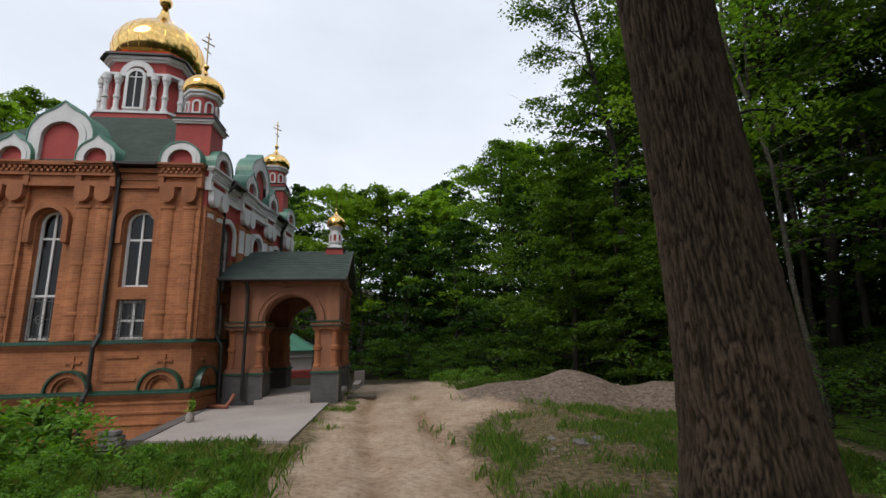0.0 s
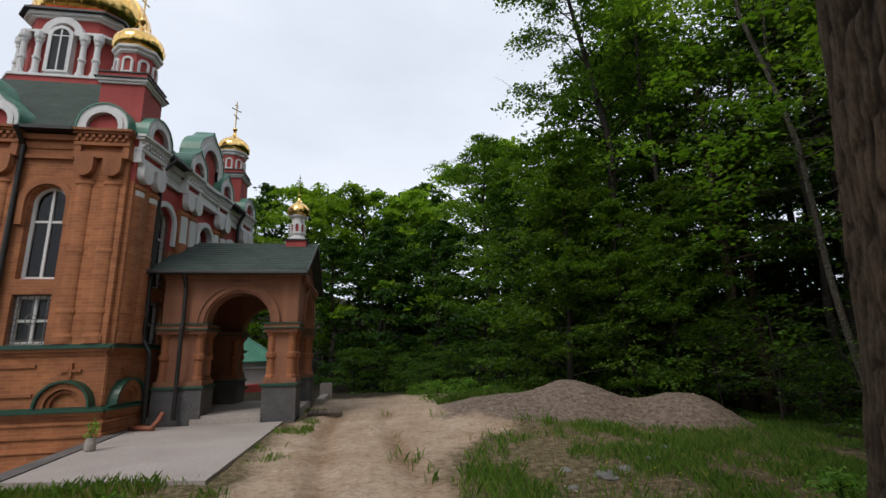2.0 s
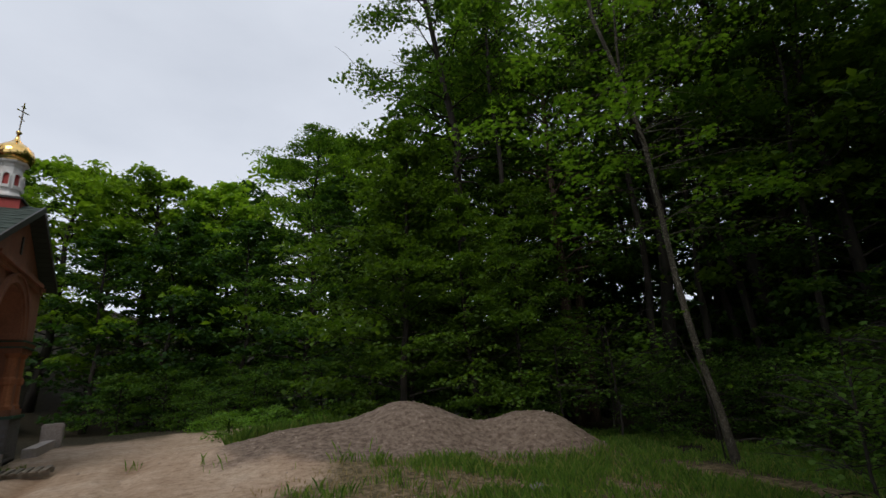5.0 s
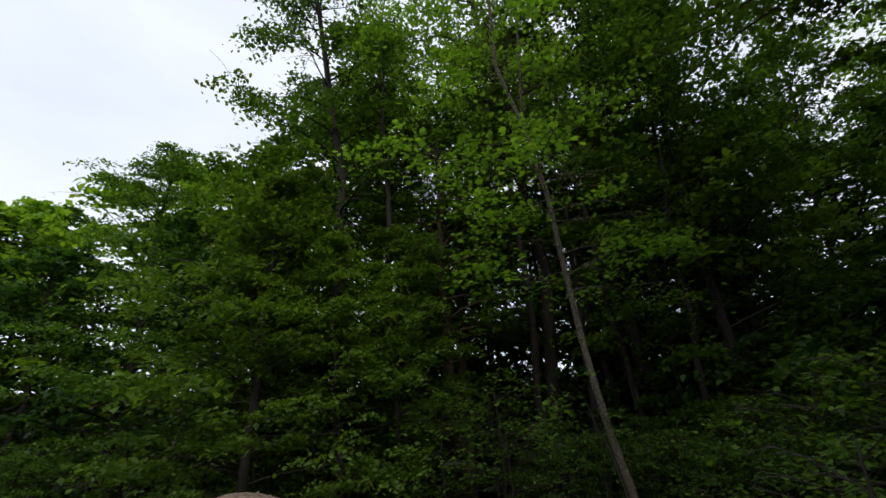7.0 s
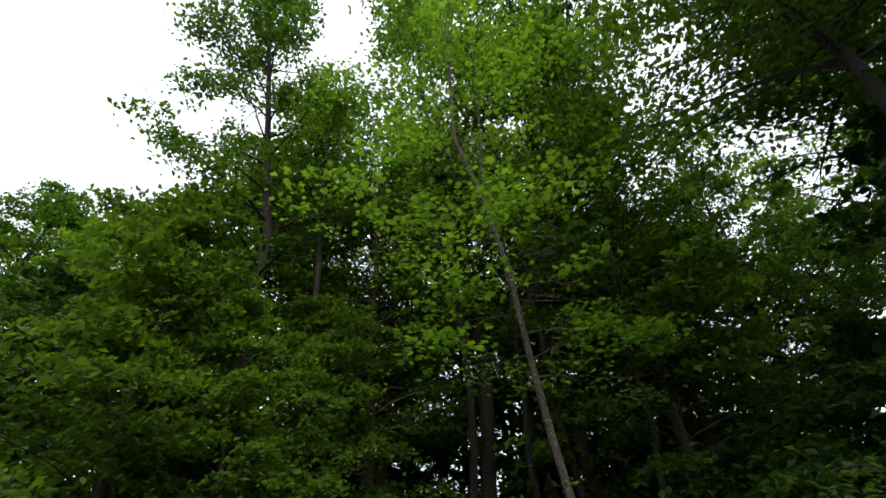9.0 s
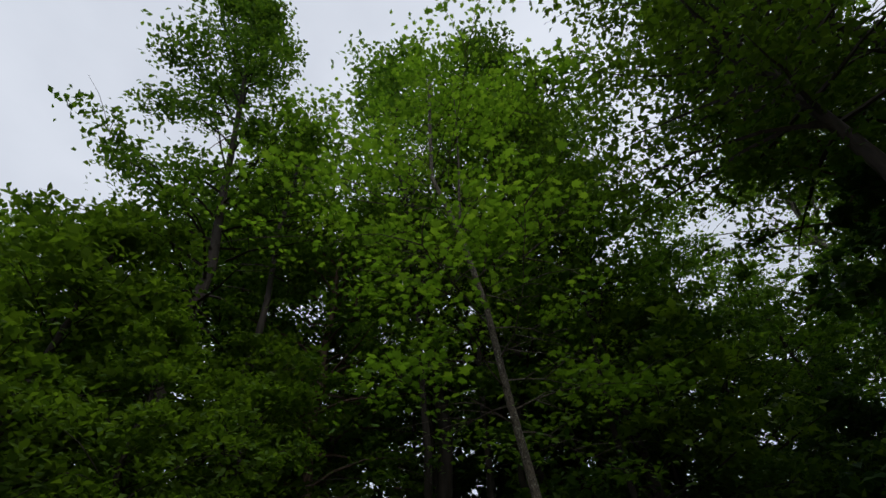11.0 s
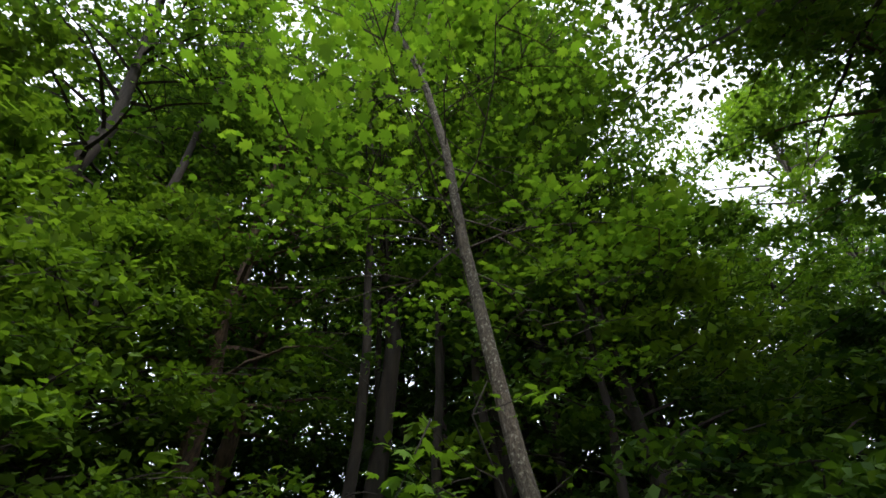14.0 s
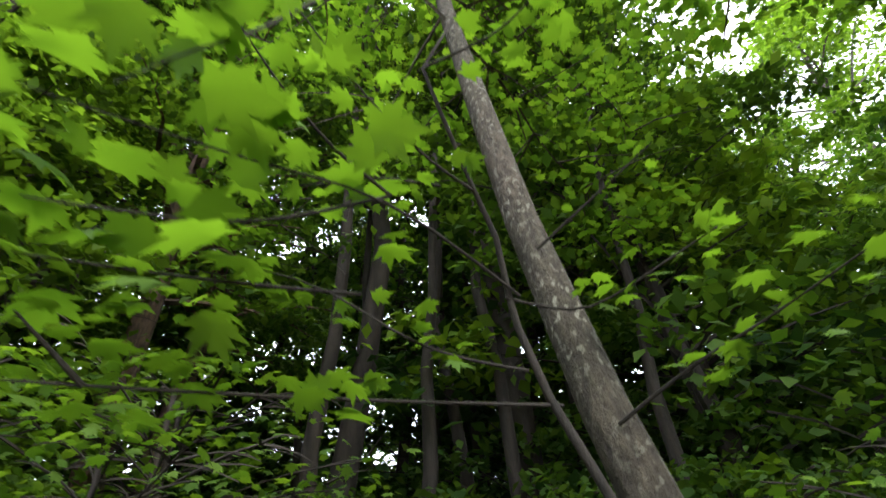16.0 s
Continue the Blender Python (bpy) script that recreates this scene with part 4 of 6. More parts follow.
def porch_pier(x0, x1, y0, y1, faces):
    """A stone-faced pedestal, a shaft with small columns, and a capital with green metal."""
    bm = bmesh.new()
    box(bm, x0 - 0.02, x1 + 0.02, y0 - 0.02, y1 + 0.02, -0.15, 0.84)
    ped = part("pedestal", bm, M_KERB, porch, "pedestal faced with dark grey stone tiles")
    bm = bmesh.new()
    box(bm, x0 - 0.07, x1 + 0.07, y0 - 0.07, y1 + 0.07, 0.84, 0.90)
    part("pedestal_cover", bm, M_GREEN, porch)
    bm = bmesh.new()
    box(bm, x0 + 0.10, x1 - 0.10, y0 + 0.10, y1 - 0.10, 0.90, SPRING)
    box(bm, x0 - 0.01, x1 + 0.01, y0 - 0.01, y1 + 0.01, 0.90, 1.02)
    box(bm, x0 + 0.06, x1 - 0.06, y0 + 0.06, y1 - 0.06, 1.02, 1.10)
    part("shaft", bm, M_STUCCO, porch)
    for cx in (x0 + 0.14, x1 - 0.14):
        for cy in (y0 + 0.14, y1 - 0.14):
            bm = bmesh.new()
            lathe(bm, [(0.135, 0.9), (0.135, 1.08), (0.11, 1.12), (0.10, 1.5), (0.135, 1.54), (0.135, 1.64), (0.10, 1.68), (0.10, 2.06), (0.14, 2.12), (0.14, 2.16)], cx, cy, 10)
            part("small_column", bm, M_TRIM, porch)
    bm = bmesh.new()
    box(bm, x0 - 0.02, x1 + 0.02, y0 - 0.02, y1 + 0.02, 2.16, 2.26)
    box(bm, x0 - 0.05, x1 + 0.05, y0 - 0.05, y1 + 0.05, 2.29, 2.38)
    part("capital", bm, M_STUCCO, porch)
    for z in (2.26, 2.38):
        bm = bmesh.new()
        box(bm, x0 - 0.08, x1 + 0.08, y0 - 0.08, y1 + 0.08, z, z + 0.03)
        part("capital_cover", bm, M_GREEN, porch)
    return ped


TILE_JOBS = []
for x0, x1, y0, y1, f in ((-2.30, PX1, PY0, PY0 + 0.9, "fr"), (PX0 - 0.05, -3.74, PY0, PY0 + 0.9, "fr"), (-2.30, PX1, PY1 - 0.9, PY1, "fr"), (PX0 - 0.05, -3.74, PY1 - 0.9, PY1, "f")):
    TILE_JOBS.append((porch_pier(x0, x1, y0, y1, f), x0, x1, y0, y1, f))

EAVE_Z, RIDGE_Z = TOPW + 0.08, 5.0
bm = bmesh.new()
lo, hi = EAVE_Z, RIDGE_Z
VX0, VX1 = PX0 - 0.35, PX1 + 0.22
for x0, x1, t in ((VX0, VX1, 0.0),):
    sec = [(PY0 - 0.28, lo), (PYC, hi), (PY1 + 0.28, lo), (PY1 + 0.28, lo - 0.06), (PYC, hi - 0.10), (PY0 - 0.28, lo - 0.06)]
    va, vb = [bm.verts.new((x0, y, z)) for y, z in sec], [bm.verts.new((x1, y, z)) for y, z in sec]
    for i in range(6):
        j = (i + 1) % 6
        bm.faces.new((va[i], va[j], vb[j], vb[i]))
    for v in (va, vb):
        bm.faces.new((v[0], v[1], v[4], v[5]))
        bm.faces.new((v[1], v[2], v[3], v[4]))
part("roof", bm, M_ROOF, porch, "dark green shingle roof")
bm = bmesh.new()
fill(bm, lambda u, w, z: (PX1 + w, u, z), [(PY0, TOPW + 0.02), (PY1, TOPW + 0.02), (PYC, 4.87)], -0.3, -0.02)
part("gable_wall", bm, M_STUCCO, porch)
bm = bmesh.new()
box(bm, PX1 - 0.02, PX1 + 0.004, PYC - 0.05, PYC + 0.05, 4.0, 4.35)
part("gable_slot", bm, M_BLACK, porch)
for s, y in ((1, PY0 - 0.28), (-1, PY1 + 0.28)):
    bm = bmesh.new()
    fill(bm, lambda u, w, z: (VX1 + w, u, z), [(y - s * 0.02, lo - 0.09), (y - s * 0.02, lo + 0.03), (PYC, hi + 0.03), (PYC, hi - 0.12)], 0.0, 0.03)
    part("bargeboard", bm, M_BLACK, porch)
bm = bmesh.new()
tube(bm, [(VX0, PY0 - 0.34, lo - 0.03), (VX1, PY0 - 0.34, lo - 0.05)], [0.05, 0.05], 8)
part("gutter", bm, M_BLACK, porch, "dark metal gutter")
bm = bmesh.new()
tube(bm, [(-4.25, PY0 - 0.34, lo - 0.05), (-4.25, PY0 - 0.12, 3.3), (-4.25, PY0 - 0.12, 2.5), (-4.25, PY0 - 0.16, 2.3), (-4.25, PY0 - 0.16, 0.15)], [0.05] * 5, 10)
part("downpipe", bm, M_BLACK, porch, "dark brown metal downpipe")
bm = bmesh.new()
box(bm, PX0 - 0.4, PX1 - 0.5, PY0 + 0.5, PY1 - 0.5, TOPW - 0.06, TOPW)
part("porch_ceiling", bm, M_STUCCO, porch)
bm = bmesh.new()
box(bm, PX0 - 0.25, PX1 + 0.02, PY0 + 0.05, PY1 - 0.05, -0.2, 0.19)
part("porch_floor", bm, M_CONC, porch, "worn concrete porch floor")
bm = bmesh.new()
box(bm, -3.9, -2.3, PY0 - 0.12, PY0 + 0.3, -0.2, 0.13)
part("step", bm, M_CONC, porch)
# little turret on the ridge
TX, TY = -1.92, PYC
bm = bmesh.new()
box(bm, TX - 0.30, TX + 0.30, TY - 0.30, TY + 0.30, 4.7, 5.05)
tur = part("turret", bm, M_RED, porch, "small red and white turret")
bm = bmesh.new()
box(bm, TX - 0.34, TX + 0.34, TY - 0.34, TY + 0.34, 5.05, 5.09)
part("flashing", bm, M_BLACK, tur)
bm = bmesh.new()
box(bm, TX - 0.26, TX + 0.26, TY - 0.26, TY + 0.26, 5.09, 5.15)
lathe(bm, [(0.26, 5.15), (0.215, 5.22), (0.195, 5.76), (0.22, 5.82), (0.27, 5.86), (0.27, 5.90)], TX, TY, 8, math.pi / 8)
part("drum", bm, M_WHITE, tur)
for i in range(8):
    niche(tur, TX, TY, i * math.pi / 4, 0.185, 5.36, 0.065, 5.56, 0.016, M_RED, M_WHITE)
onion(tur, TX, TY, 5.90, 0.335, 0.66, 7.3, 24)

# ---------------------------------------------------------------- paved apron and small things by the church
bm = bmesh.new()
pts = [(-1.75, 9.0), (-1.75, 14.78), (-5.05, 14.78), (-4.45, 9.65)]
va, vb = [bm.verts.new((x, y, 0.0)) for x, y in pts], [bm.verts.new((x, y, -0.09)) for x, y in pts]
bm.faces.new(va)
bm.faces.new(vb[::-1])
for i in range(4):
    bm.faces.new((va[i], va[(i + 1) % 4], vb[(i + 1) % 4], vb[i]))
tagged(part("pavement", bm, M_CONC), "pale concrete apron in front of the porch", "pavement", kind="structure")
bm = bmesh.new()
pts = [(-1.8, 9.1), (-1.8, 14.7), (-4.98, 14.7), (-4.42, 9.75)]
va, vb = [bm.verts.new((x, y, -0.091)) for x, y in pts], [bm.verts.new((x + (0.0 if x > -3 else -0.2), y, -0.9)) for x, y in pts]
bm.faces.new(va)
bm.faces.new(vb[::-1])
for i in range(4):
    bm.faces.new((va[i], va[(i + 1) % 4], vb[(i + 1) % 4], vb[i]))
tagged(part("retaining_wall", bm, M_KERB), "dark concrete edge under the apron", "wall", kind="structure")


bm = bmesh.new()
pts = [(-5.05, 14.78), (-4.45, 9.65), (-4.72, 9.62), (-5.30, 14.75)]
va, vb = [bm.verts.new((x, y, 0.02)) for x, y in pts], [bm.verts.new((x, y, -0.8)) for x, y in pts]
bm.faces.new(va)
bm.faces.new(vb[::-1])
for i in range(4):
    bm.faces.new((va[i], va[(i + 1) % 4], vb[(i + 1) % 4], vb[i]))
tagged(part("kerb", bm, M_KERB), "dark concrete kerb along the apron's drop", "kerb", kind="structure")


def pipe_bit(pts, r):
    bm = bmesh.new()
    tube(bm, pts, [r] * len(pts), 12)
    return tagged(part("drain_pipe", bm, M_PIPE, smooth=True), "short terracotta drain pipe lying on the concrete", "pipe", "loose drain pipes")


pipe_bit([(-5.0, 14.35, 0.06), (-4.62, 14.2, 0.06), (-4.42, 14.12, 0.06)], 0.055)
pipe_bit([(-4.48, 14.16, 0.06), (-4.40, 14.3, 0.2), (-4.36, 14.4, 0.36)], 0.05)

vase = thing("flower_jar", (-4.5, 11.8, 0.0), "grey jar of cut greenery standing on the apron", "jar")
bm = bmesh.new()
lathe(bm, [(0.07, 0.0), (0.09, 0.03), (0.09, 0.14), (0.07, 0.2), (0.08, 0.22)], -4.5, 11.8, 14)
part("jar", bm, M_CONC, vase, smooth=True)

bm = bmesh.new()
cen = np.array([(-4.5, 11.8, 0.24 + 0.03 * i) for i in range(8)])
sprig = np.random.default_rng(3)
for i in range(5):
    a = i * 1.3
    tube(bm, [(-4.5, 11.8, 0.1), (-4.5 + 0.03 * math.cos(a), 11.8 + 0.03 * math.sin(a), 0.3), (-4.5 + 0.08 * math.cos(a), 11.8 + 0.08 * math.sin(a), 0.46)], [0.004, 0.003, 0.002], 4)
part("stalks", bm, M_LEAF_DK, vase)
LATER = [(vase, cen, sprig)]

stub = thing("gate_post", (-1.25, 21.6, 0), "short rough concrete post beside the track", "post")
bm = bmesh.new()
box(bm, -1.5, -1.05, 21.4, 21.75, -0.3, 0.55)
bmesh.ops.bevel(bm, geom=bm.edges[:], offset=0.03, segments=2, affect="EDGES")
part("post_body", bm, M_CONC, stub)
bm = bmesh.new()
box(bm, -1.40, -1.15, PY1 + 0.06, 21.38, -0.3, 0.16)
tagged(part("kerb", bm, M_CONC), "low concrete kerb running back from the porch", "kerb", kind="structure")

pallet = thing("wooden_pallet", (-0.93, 16.15, 0), "weathered grey wooden grating lying on the sand", "pallet")
for i in range(7):
    bm = bmesh.new()
    x = -1.30 + i * 0.13
    box(bm, x, x + 0.085, 15.85, 16.5, 0.03, 0.055)
    part("slat", bm, M_WOOD, pallet)
for y in (15.95, 16.35):
    bm = bmesh.new()
    box(bm, -1.32, -0.40, y, y + 0.07, -0.05, 0.029)
    part("bearer", bm, M_WOOD, pallet)

stack = thing("stone_stack", (-5.9, 11.4, -0.6), "rough stack of flat grey stones", "stones")
rs = random.Random(4)
for k in range(7):
    bm = bmesh.new()
    z = -0.75 + 0.1 * k
    w = 0.30 - 0.018 * k
    cx, cy = -5.9 + rs.uniform(-0.05, 0.05), 11.4 + rs.uniform(-0.05, 0.05)
    box(bm, cx - w, cx + w, cy - w * 0.8, cy + w * 0.8, z, z + 0.095)
    bmesh.ops.bevel(bm, geom=bm.edges[:], offset=0.025, segments=2, affect="EDGES")
    part("stone", bm, M_STONE, stack)

# a low house with a tent roof behind the church
house = thing("pavilion", (-7.4, 31.5, -1.0), "low white pavilion with a green tent roof", "pavilion")
bm = bmesh.new()
lathe(bm, [(2.9, 0.0), (2.9, 0.75)], -7.4, 31.5, 8, math.pi / 8)
part("wall", bm, M_WHITE, house)
bm = bmesh.new()
lathe(bm, [(3.2, -3.0), (3.2, 0.25), (2.9, 0.3)], -7.4, 31.5, 8, math.pi / 8)
part("plinth", bm, M_RED, house)
bm = bmesh.new()
lathe(bm, [(2.95, 0.75), (2.95, 1.02), (3.1, 1.06), (3.1, 1.12), (2.98, 1.14), (2.98, 1.4)], -7.4, 31.5, 8, math.pi / 8)
part("frieze", bm, M_WHITE, house)
bm = bmesh.new()
lathe(bm, [(3.25, 1.4), (3.25, 1.46), (2.2, 2.0), (0.1, 3.3)], -7.4, 31.5, 8, math.pi / 8)
part("roof", bm, M_TEAL, house, "turquoise green sheet metal tent roof")


# ---------------------------------------------------------------- trees
def leaf_cloud(name, centres, size, rng, flat=0.55, wide=0.30):
    """One mesh of many small leaves about the given points."""
    c = np.asarray(centres)
    n = len(c)
    nrm = rng.normal(size=(n, 3)) * np.array([1, 1, 0.5])
    nrm = nrm / np.linalg.norm(nrm, axis=1)[:, None] * (1 - flat) + np.array([0, 0, flat])
    nrm /= np.linalg.norm(nrm, axis=1)[:, None]
    d = rng.normal(size=(n, 3))
    d -= (d * nrm).sum(1)[:, None] * nrm
    d /= np.linalg.norm(d, axis=1)[:, None]
    e = np.cross(nrm, d)
    s = (size * rng.uniform(0.65, 1.35, n))[:, None]
    a, b2 = c - d * s * 0.5, c + d * s * 0.5 - nrm * s * 0.12
    m1, m2 = c + e * s * wide - d * s * 0.05 + nrm * s * 0.06, c - e * s * wide - d * s * 0.05 + nrm * s * 0.06
    v = np.stack([a, m1, b2, m2], 1).reshape(-1, 3)
    me = bpy.data.meshes.new(name)
    me.vertices.add(4 * n)
    me.vertices.foreach_set("co", v.astype(np.float32).ravel())
    me.loops.add(4 * n)
    me.loops.foreach_set("vertex_index", np.arange(4 * n, dtype=np.int32))
    me.polygons.add(n)
    me.polygons.foreach_set("loop_start", np.arange(0, 4 * n, 4, dtype=np.int32))
    me.polygons.foreach_set("loop_total", np.full(n, 4, np.int32))
    me.update(calc_edges=True)
    me.validate()
    return me


# a five-lobed maple leaf in its own plane: middle, then outline
LOBE = [(90, 1.0), (78, 0.62), (62, 0.66), (55, 0.42), (38, 0.88), (26, 0.55), (10, 0.56), (-2, 0.34), (-22, 0.60), (-45, 0.36), (-80, 0.34)]
LEAF2D = np.array([(0.0, 0.0)] + [(r * math.cos(radians(a)), r * math.sin(radians(a))) for a, r in LOBE] + [(-r * math.cos(radians(a)), r * math.sin(radians(a))) for a, r in LOBE[:0:-1]]) * 0.55
LEAF_N = len(LEAF2D)


def leaf_frames(n, rng, tilt):
    nrm = np.stack([rng.normal(size=n) * tilt, rng.normal(size=n) * tilt, np.ones(n)], 1)
    nrm /= np.linalg.norm(nrm, axis=1)[:, None]
    d = rng.normal(size=(n, 3))
    d -= (d * nrm).sum(1)[:, None] * nrm
    d /= np.linalg.norm(d, axis=1)[:, None]
    return nrm, d, np.cross(d, nrm)


def lobed_cloud(name, centres, size, rng, tilt=0.45):
    """One mesh of many five-lobed leaves about the given points."""
    c = np.asarray(centres)
    n = len(c)
    nrm, d, e = leaf_frames(n, rng, tilt)
    s = size * rng.uniform(0.6, 1.3, n)
    q = LEAF2D
    droop = -0.35 * (q[:, 0] ** 2 + q[:, 1] ** 2) - 0.05 * np.abs(q[:, 0])
    v = c[:, None, :] + s[:, None, None] * (q[None, :, 0, None] * e[:, None, :] + q[None, :, 1, None] * d[:, None, :] + droop[None, :, None] * nrm[:, None, :])
    m = LEAF_N - 1
    tri = np.array([(0, 1 + i, 1 + (i + 1) % m) for i in range(m)])
    f = (tri[None] + (np.arange(n) * LEAF_N)[:, None, None]).reshape(-1)
    me = bpy.data.meshes.new(name)
    me.vertices.add(n * LEAF_N)
    me.vertices.foreach_set("co", v.astype(np.float32).ravel())
    me.loops.add(len(f))
    me.loops.foreach_set("vertex_index", f.astype(np.int32))
    me.polygons.add(len(f) // 3)
    me.polygons.foreach_set("loop_start", np.arange(0, len(f), 3, dtype=np.int32))
    me.polygons.foreach_set("loop_total", np.full(len(f) // 3, 3, np.int32))
    me.update(calc_edges=True)
    me.shade_smooth()
    return me


for holder, cen, sprig in LATER:
    hang("cut_leaves", leaf_cloud("cut_leaves", cen[sprig.integers(0, len(cen), 60)] + sprig.normal(size=(60, 3)) * (0.05, 0.05, 0.04), 0.07, sprig), M_WEED, holder)


def limb_path(start, az, length, rise, droop, rng, steps=6):
    p = np.array(start, float)
    pts = [p.copy()]
    for i in range(steps):
        f = i / steps
        d = np.array([math.cos(az), math.sin(az), rise - droop * f])
        d /= np.linalg.norm(d)
        az += rng.normal() * 0.16
        p = p + d * length / steps
        pts.append(p.copy())
    return pts


def make_tree(name, label, h, base, rad, n_leaf, leaf, seed, r0, leafmat, barkmat, lean=(0, 0), nl=40, top=0.25, sparse=1.0, bend=None, lobed=False, twig=0.15, wide=0.30, taper=0.9):
    """A tree with tapered trunk, many limbs and a crown of leaves in layers."""
    rng = np.random.default_rng(seed)
    t = thing(name, (0, 0, 0), label, "tree")
    k = 12
    wob = np.cumsum(rng.normal(size=(k + 1, 2)) * 0.012 * h, axis=0) * 0.6
    pts = [(lean[0] * h * (i / k) ** 1.2 + wob[i, 0] * (i > 0), lean[1] * h * (i / k) ** 1.2 + wob[i, 1] * (i > 0), h * i / k) for i in range(k + 1)]
    pts[0] = (pts[0][0], pts[0][1], -0.5)
    if bend:
        pts = bend
        k = len(bend) - 1
    bm = bmesh.new()
    tube(bm, pts, [r0 * (1.35 if i == 0 else 1.0) * (1 - taper * (i / k)) + 0.015 for i in range(k + 1)], 10)
    part("trunk", bm, barkmat, t, smooth=True)
    bm = bmesh.new()
    cen = []
    P = np.array(pts)
    for i in range(nl):
        f = base + (0.99 - base) * (i + rng.uniform(0, 1)) / nl
        j = min(int(f * k), k - 1)
        s = P[j] + (P[j + 1] - P[j]) * (f * k - j)
        g = (f - base) / (1 - base)
        shape = (math.sin(math.pi * min(1, 0.22 + 0.78 * g)) ** 0.7) * (1 - top * g) + 0.10
        L = rad * shape * rng.uniform(0.65, 1.2)
        az = i * 2.4 + rng.normal() * 0.4
        lp = limb_path(s, az, L, 0.25 + 0.75 * g, 0.55, rng)
        tube(bm, lp, [max(0.008, r0 * 0.28 * (1 - g * 0.5) * (1 - q / len(lp))) for q in range(len(lp))], 3)
        for q in range(1, len(lp)):
            for _ in range(3):
                tw = limb_path(lp[q], az + rng.uniform(-1.5, 1.5), L * rng.uniform(0.18, 0.4), rng.uniform(-0.1, 0.5), 0.5, rng, 3)
                if rng.uniform() < twig:
                    tube(bm, tw, [0.012, 0.009, 0.006, 0.004], 3)
                w = (0.25 + q / len(lp)) * rng.lognormal(0, 0.7)
                for p in tw[1:]:
                    cen.append((*p, w))
    part("branching", bm, barkmat, t)
    cen = np.array(cen)
    # leaves sit in flat drooping sprays with gaps between them
    n_clump = int(nl * 5.5)
    mid = cen[rng.choice(len(cen), n_clump, p=cen[:, 3] / cen[:, 3].sum()), :3]
    wt = rng.lognormal(0, 0.5, n_clump)
    pick = rng.choice(n_clump, n_leaf, p=wt / wt.sum())
    sig = (0.055 * rad + 0.09) * sparse * (wt[pick] ** 0.4)
    off = rng.normal(size=(n_leaf, 3)) * np.array([1, 1, 0.24])
    off[:, 2] -= 0.16 * (off[:, 0] ** 2 + off[:, 1] ** 2)
    leaves = mid[pick] + off * sig[:, None]
    me = lobed_cloud("crown", leaves, leaf, rng) if lobed else leaf_cloud("crown", leaves, leaf, rng, wide=wide)
    hang("crown", me, leafmat, t)
    return t


def plant(proto, spots):
    """Copies of a tree on the ground: x, y, scale, turn."""
    first = True
    for x, y, s, turn in spots:
        m = pose(x, y, float(ground_z(x, y)), 0, 0, turn) @ Matrix.Diagonal((s, s, s, 1))
        if first:
            proto.matrix_basis = m
            first = False
            src = proto
        else:
            c = copy_thing(src, Matrix.Identity(4))
            c.matrix_basis = m


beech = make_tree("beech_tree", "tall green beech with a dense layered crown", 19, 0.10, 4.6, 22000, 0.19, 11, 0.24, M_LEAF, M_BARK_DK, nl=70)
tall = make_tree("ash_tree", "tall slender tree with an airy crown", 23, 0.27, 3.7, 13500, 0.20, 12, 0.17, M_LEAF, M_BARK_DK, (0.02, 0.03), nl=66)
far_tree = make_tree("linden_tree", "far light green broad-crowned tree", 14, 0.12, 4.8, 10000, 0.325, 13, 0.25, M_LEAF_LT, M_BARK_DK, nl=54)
dark_tree = make_tree("hornbeam_tree", "hornbeam with greens darkened for deep wood shade", 16, 0.03, 4.8, 6600, 0.375, 14, 0.2, M_LEAF_DK, M_BARK_DK, nl=46)
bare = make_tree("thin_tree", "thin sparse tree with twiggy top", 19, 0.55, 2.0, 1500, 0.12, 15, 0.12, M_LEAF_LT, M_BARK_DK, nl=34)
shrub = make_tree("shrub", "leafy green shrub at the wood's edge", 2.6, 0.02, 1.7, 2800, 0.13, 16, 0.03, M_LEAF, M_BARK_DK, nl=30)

plant(beech, [(12.9, 21.2, 1.1, 0), (6.8, 27.5, 0.78, 70), (15.5, 0.8, 0.95, 300), (22.5, 6.5, 0.9, 30)])
plant(tall, [(17.4, 13.0, 1.35, 200), (18.2, 11.6, 1.0, 160), (21.5, 16.5, 1.05, 60), (20.5, 20.5, 1.05, 150), (16.8, 28.0, 1.0, 240), (11.8, 1.9, 1.0, 330), (7.6, -2.0, 1.0, 90), (15.6, 14.6, 1.3, 20), (20.2, 9.4, 1.2, 70)])
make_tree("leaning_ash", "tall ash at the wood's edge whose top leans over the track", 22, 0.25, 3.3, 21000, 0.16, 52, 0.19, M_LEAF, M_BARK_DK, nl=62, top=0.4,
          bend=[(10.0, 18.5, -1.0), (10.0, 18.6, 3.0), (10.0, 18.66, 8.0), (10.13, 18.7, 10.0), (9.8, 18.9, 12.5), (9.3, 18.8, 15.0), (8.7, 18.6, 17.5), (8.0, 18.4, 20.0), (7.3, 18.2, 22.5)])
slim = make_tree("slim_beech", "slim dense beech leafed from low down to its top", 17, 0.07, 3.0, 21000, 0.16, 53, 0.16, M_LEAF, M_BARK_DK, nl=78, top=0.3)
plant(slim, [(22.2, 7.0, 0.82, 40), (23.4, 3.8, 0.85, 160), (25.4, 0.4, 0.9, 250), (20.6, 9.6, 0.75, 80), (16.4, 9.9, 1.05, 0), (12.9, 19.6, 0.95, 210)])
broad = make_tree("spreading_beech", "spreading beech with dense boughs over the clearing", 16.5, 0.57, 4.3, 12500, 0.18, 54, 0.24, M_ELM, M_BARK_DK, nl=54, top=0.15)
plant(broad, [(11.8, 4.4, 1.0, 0)])
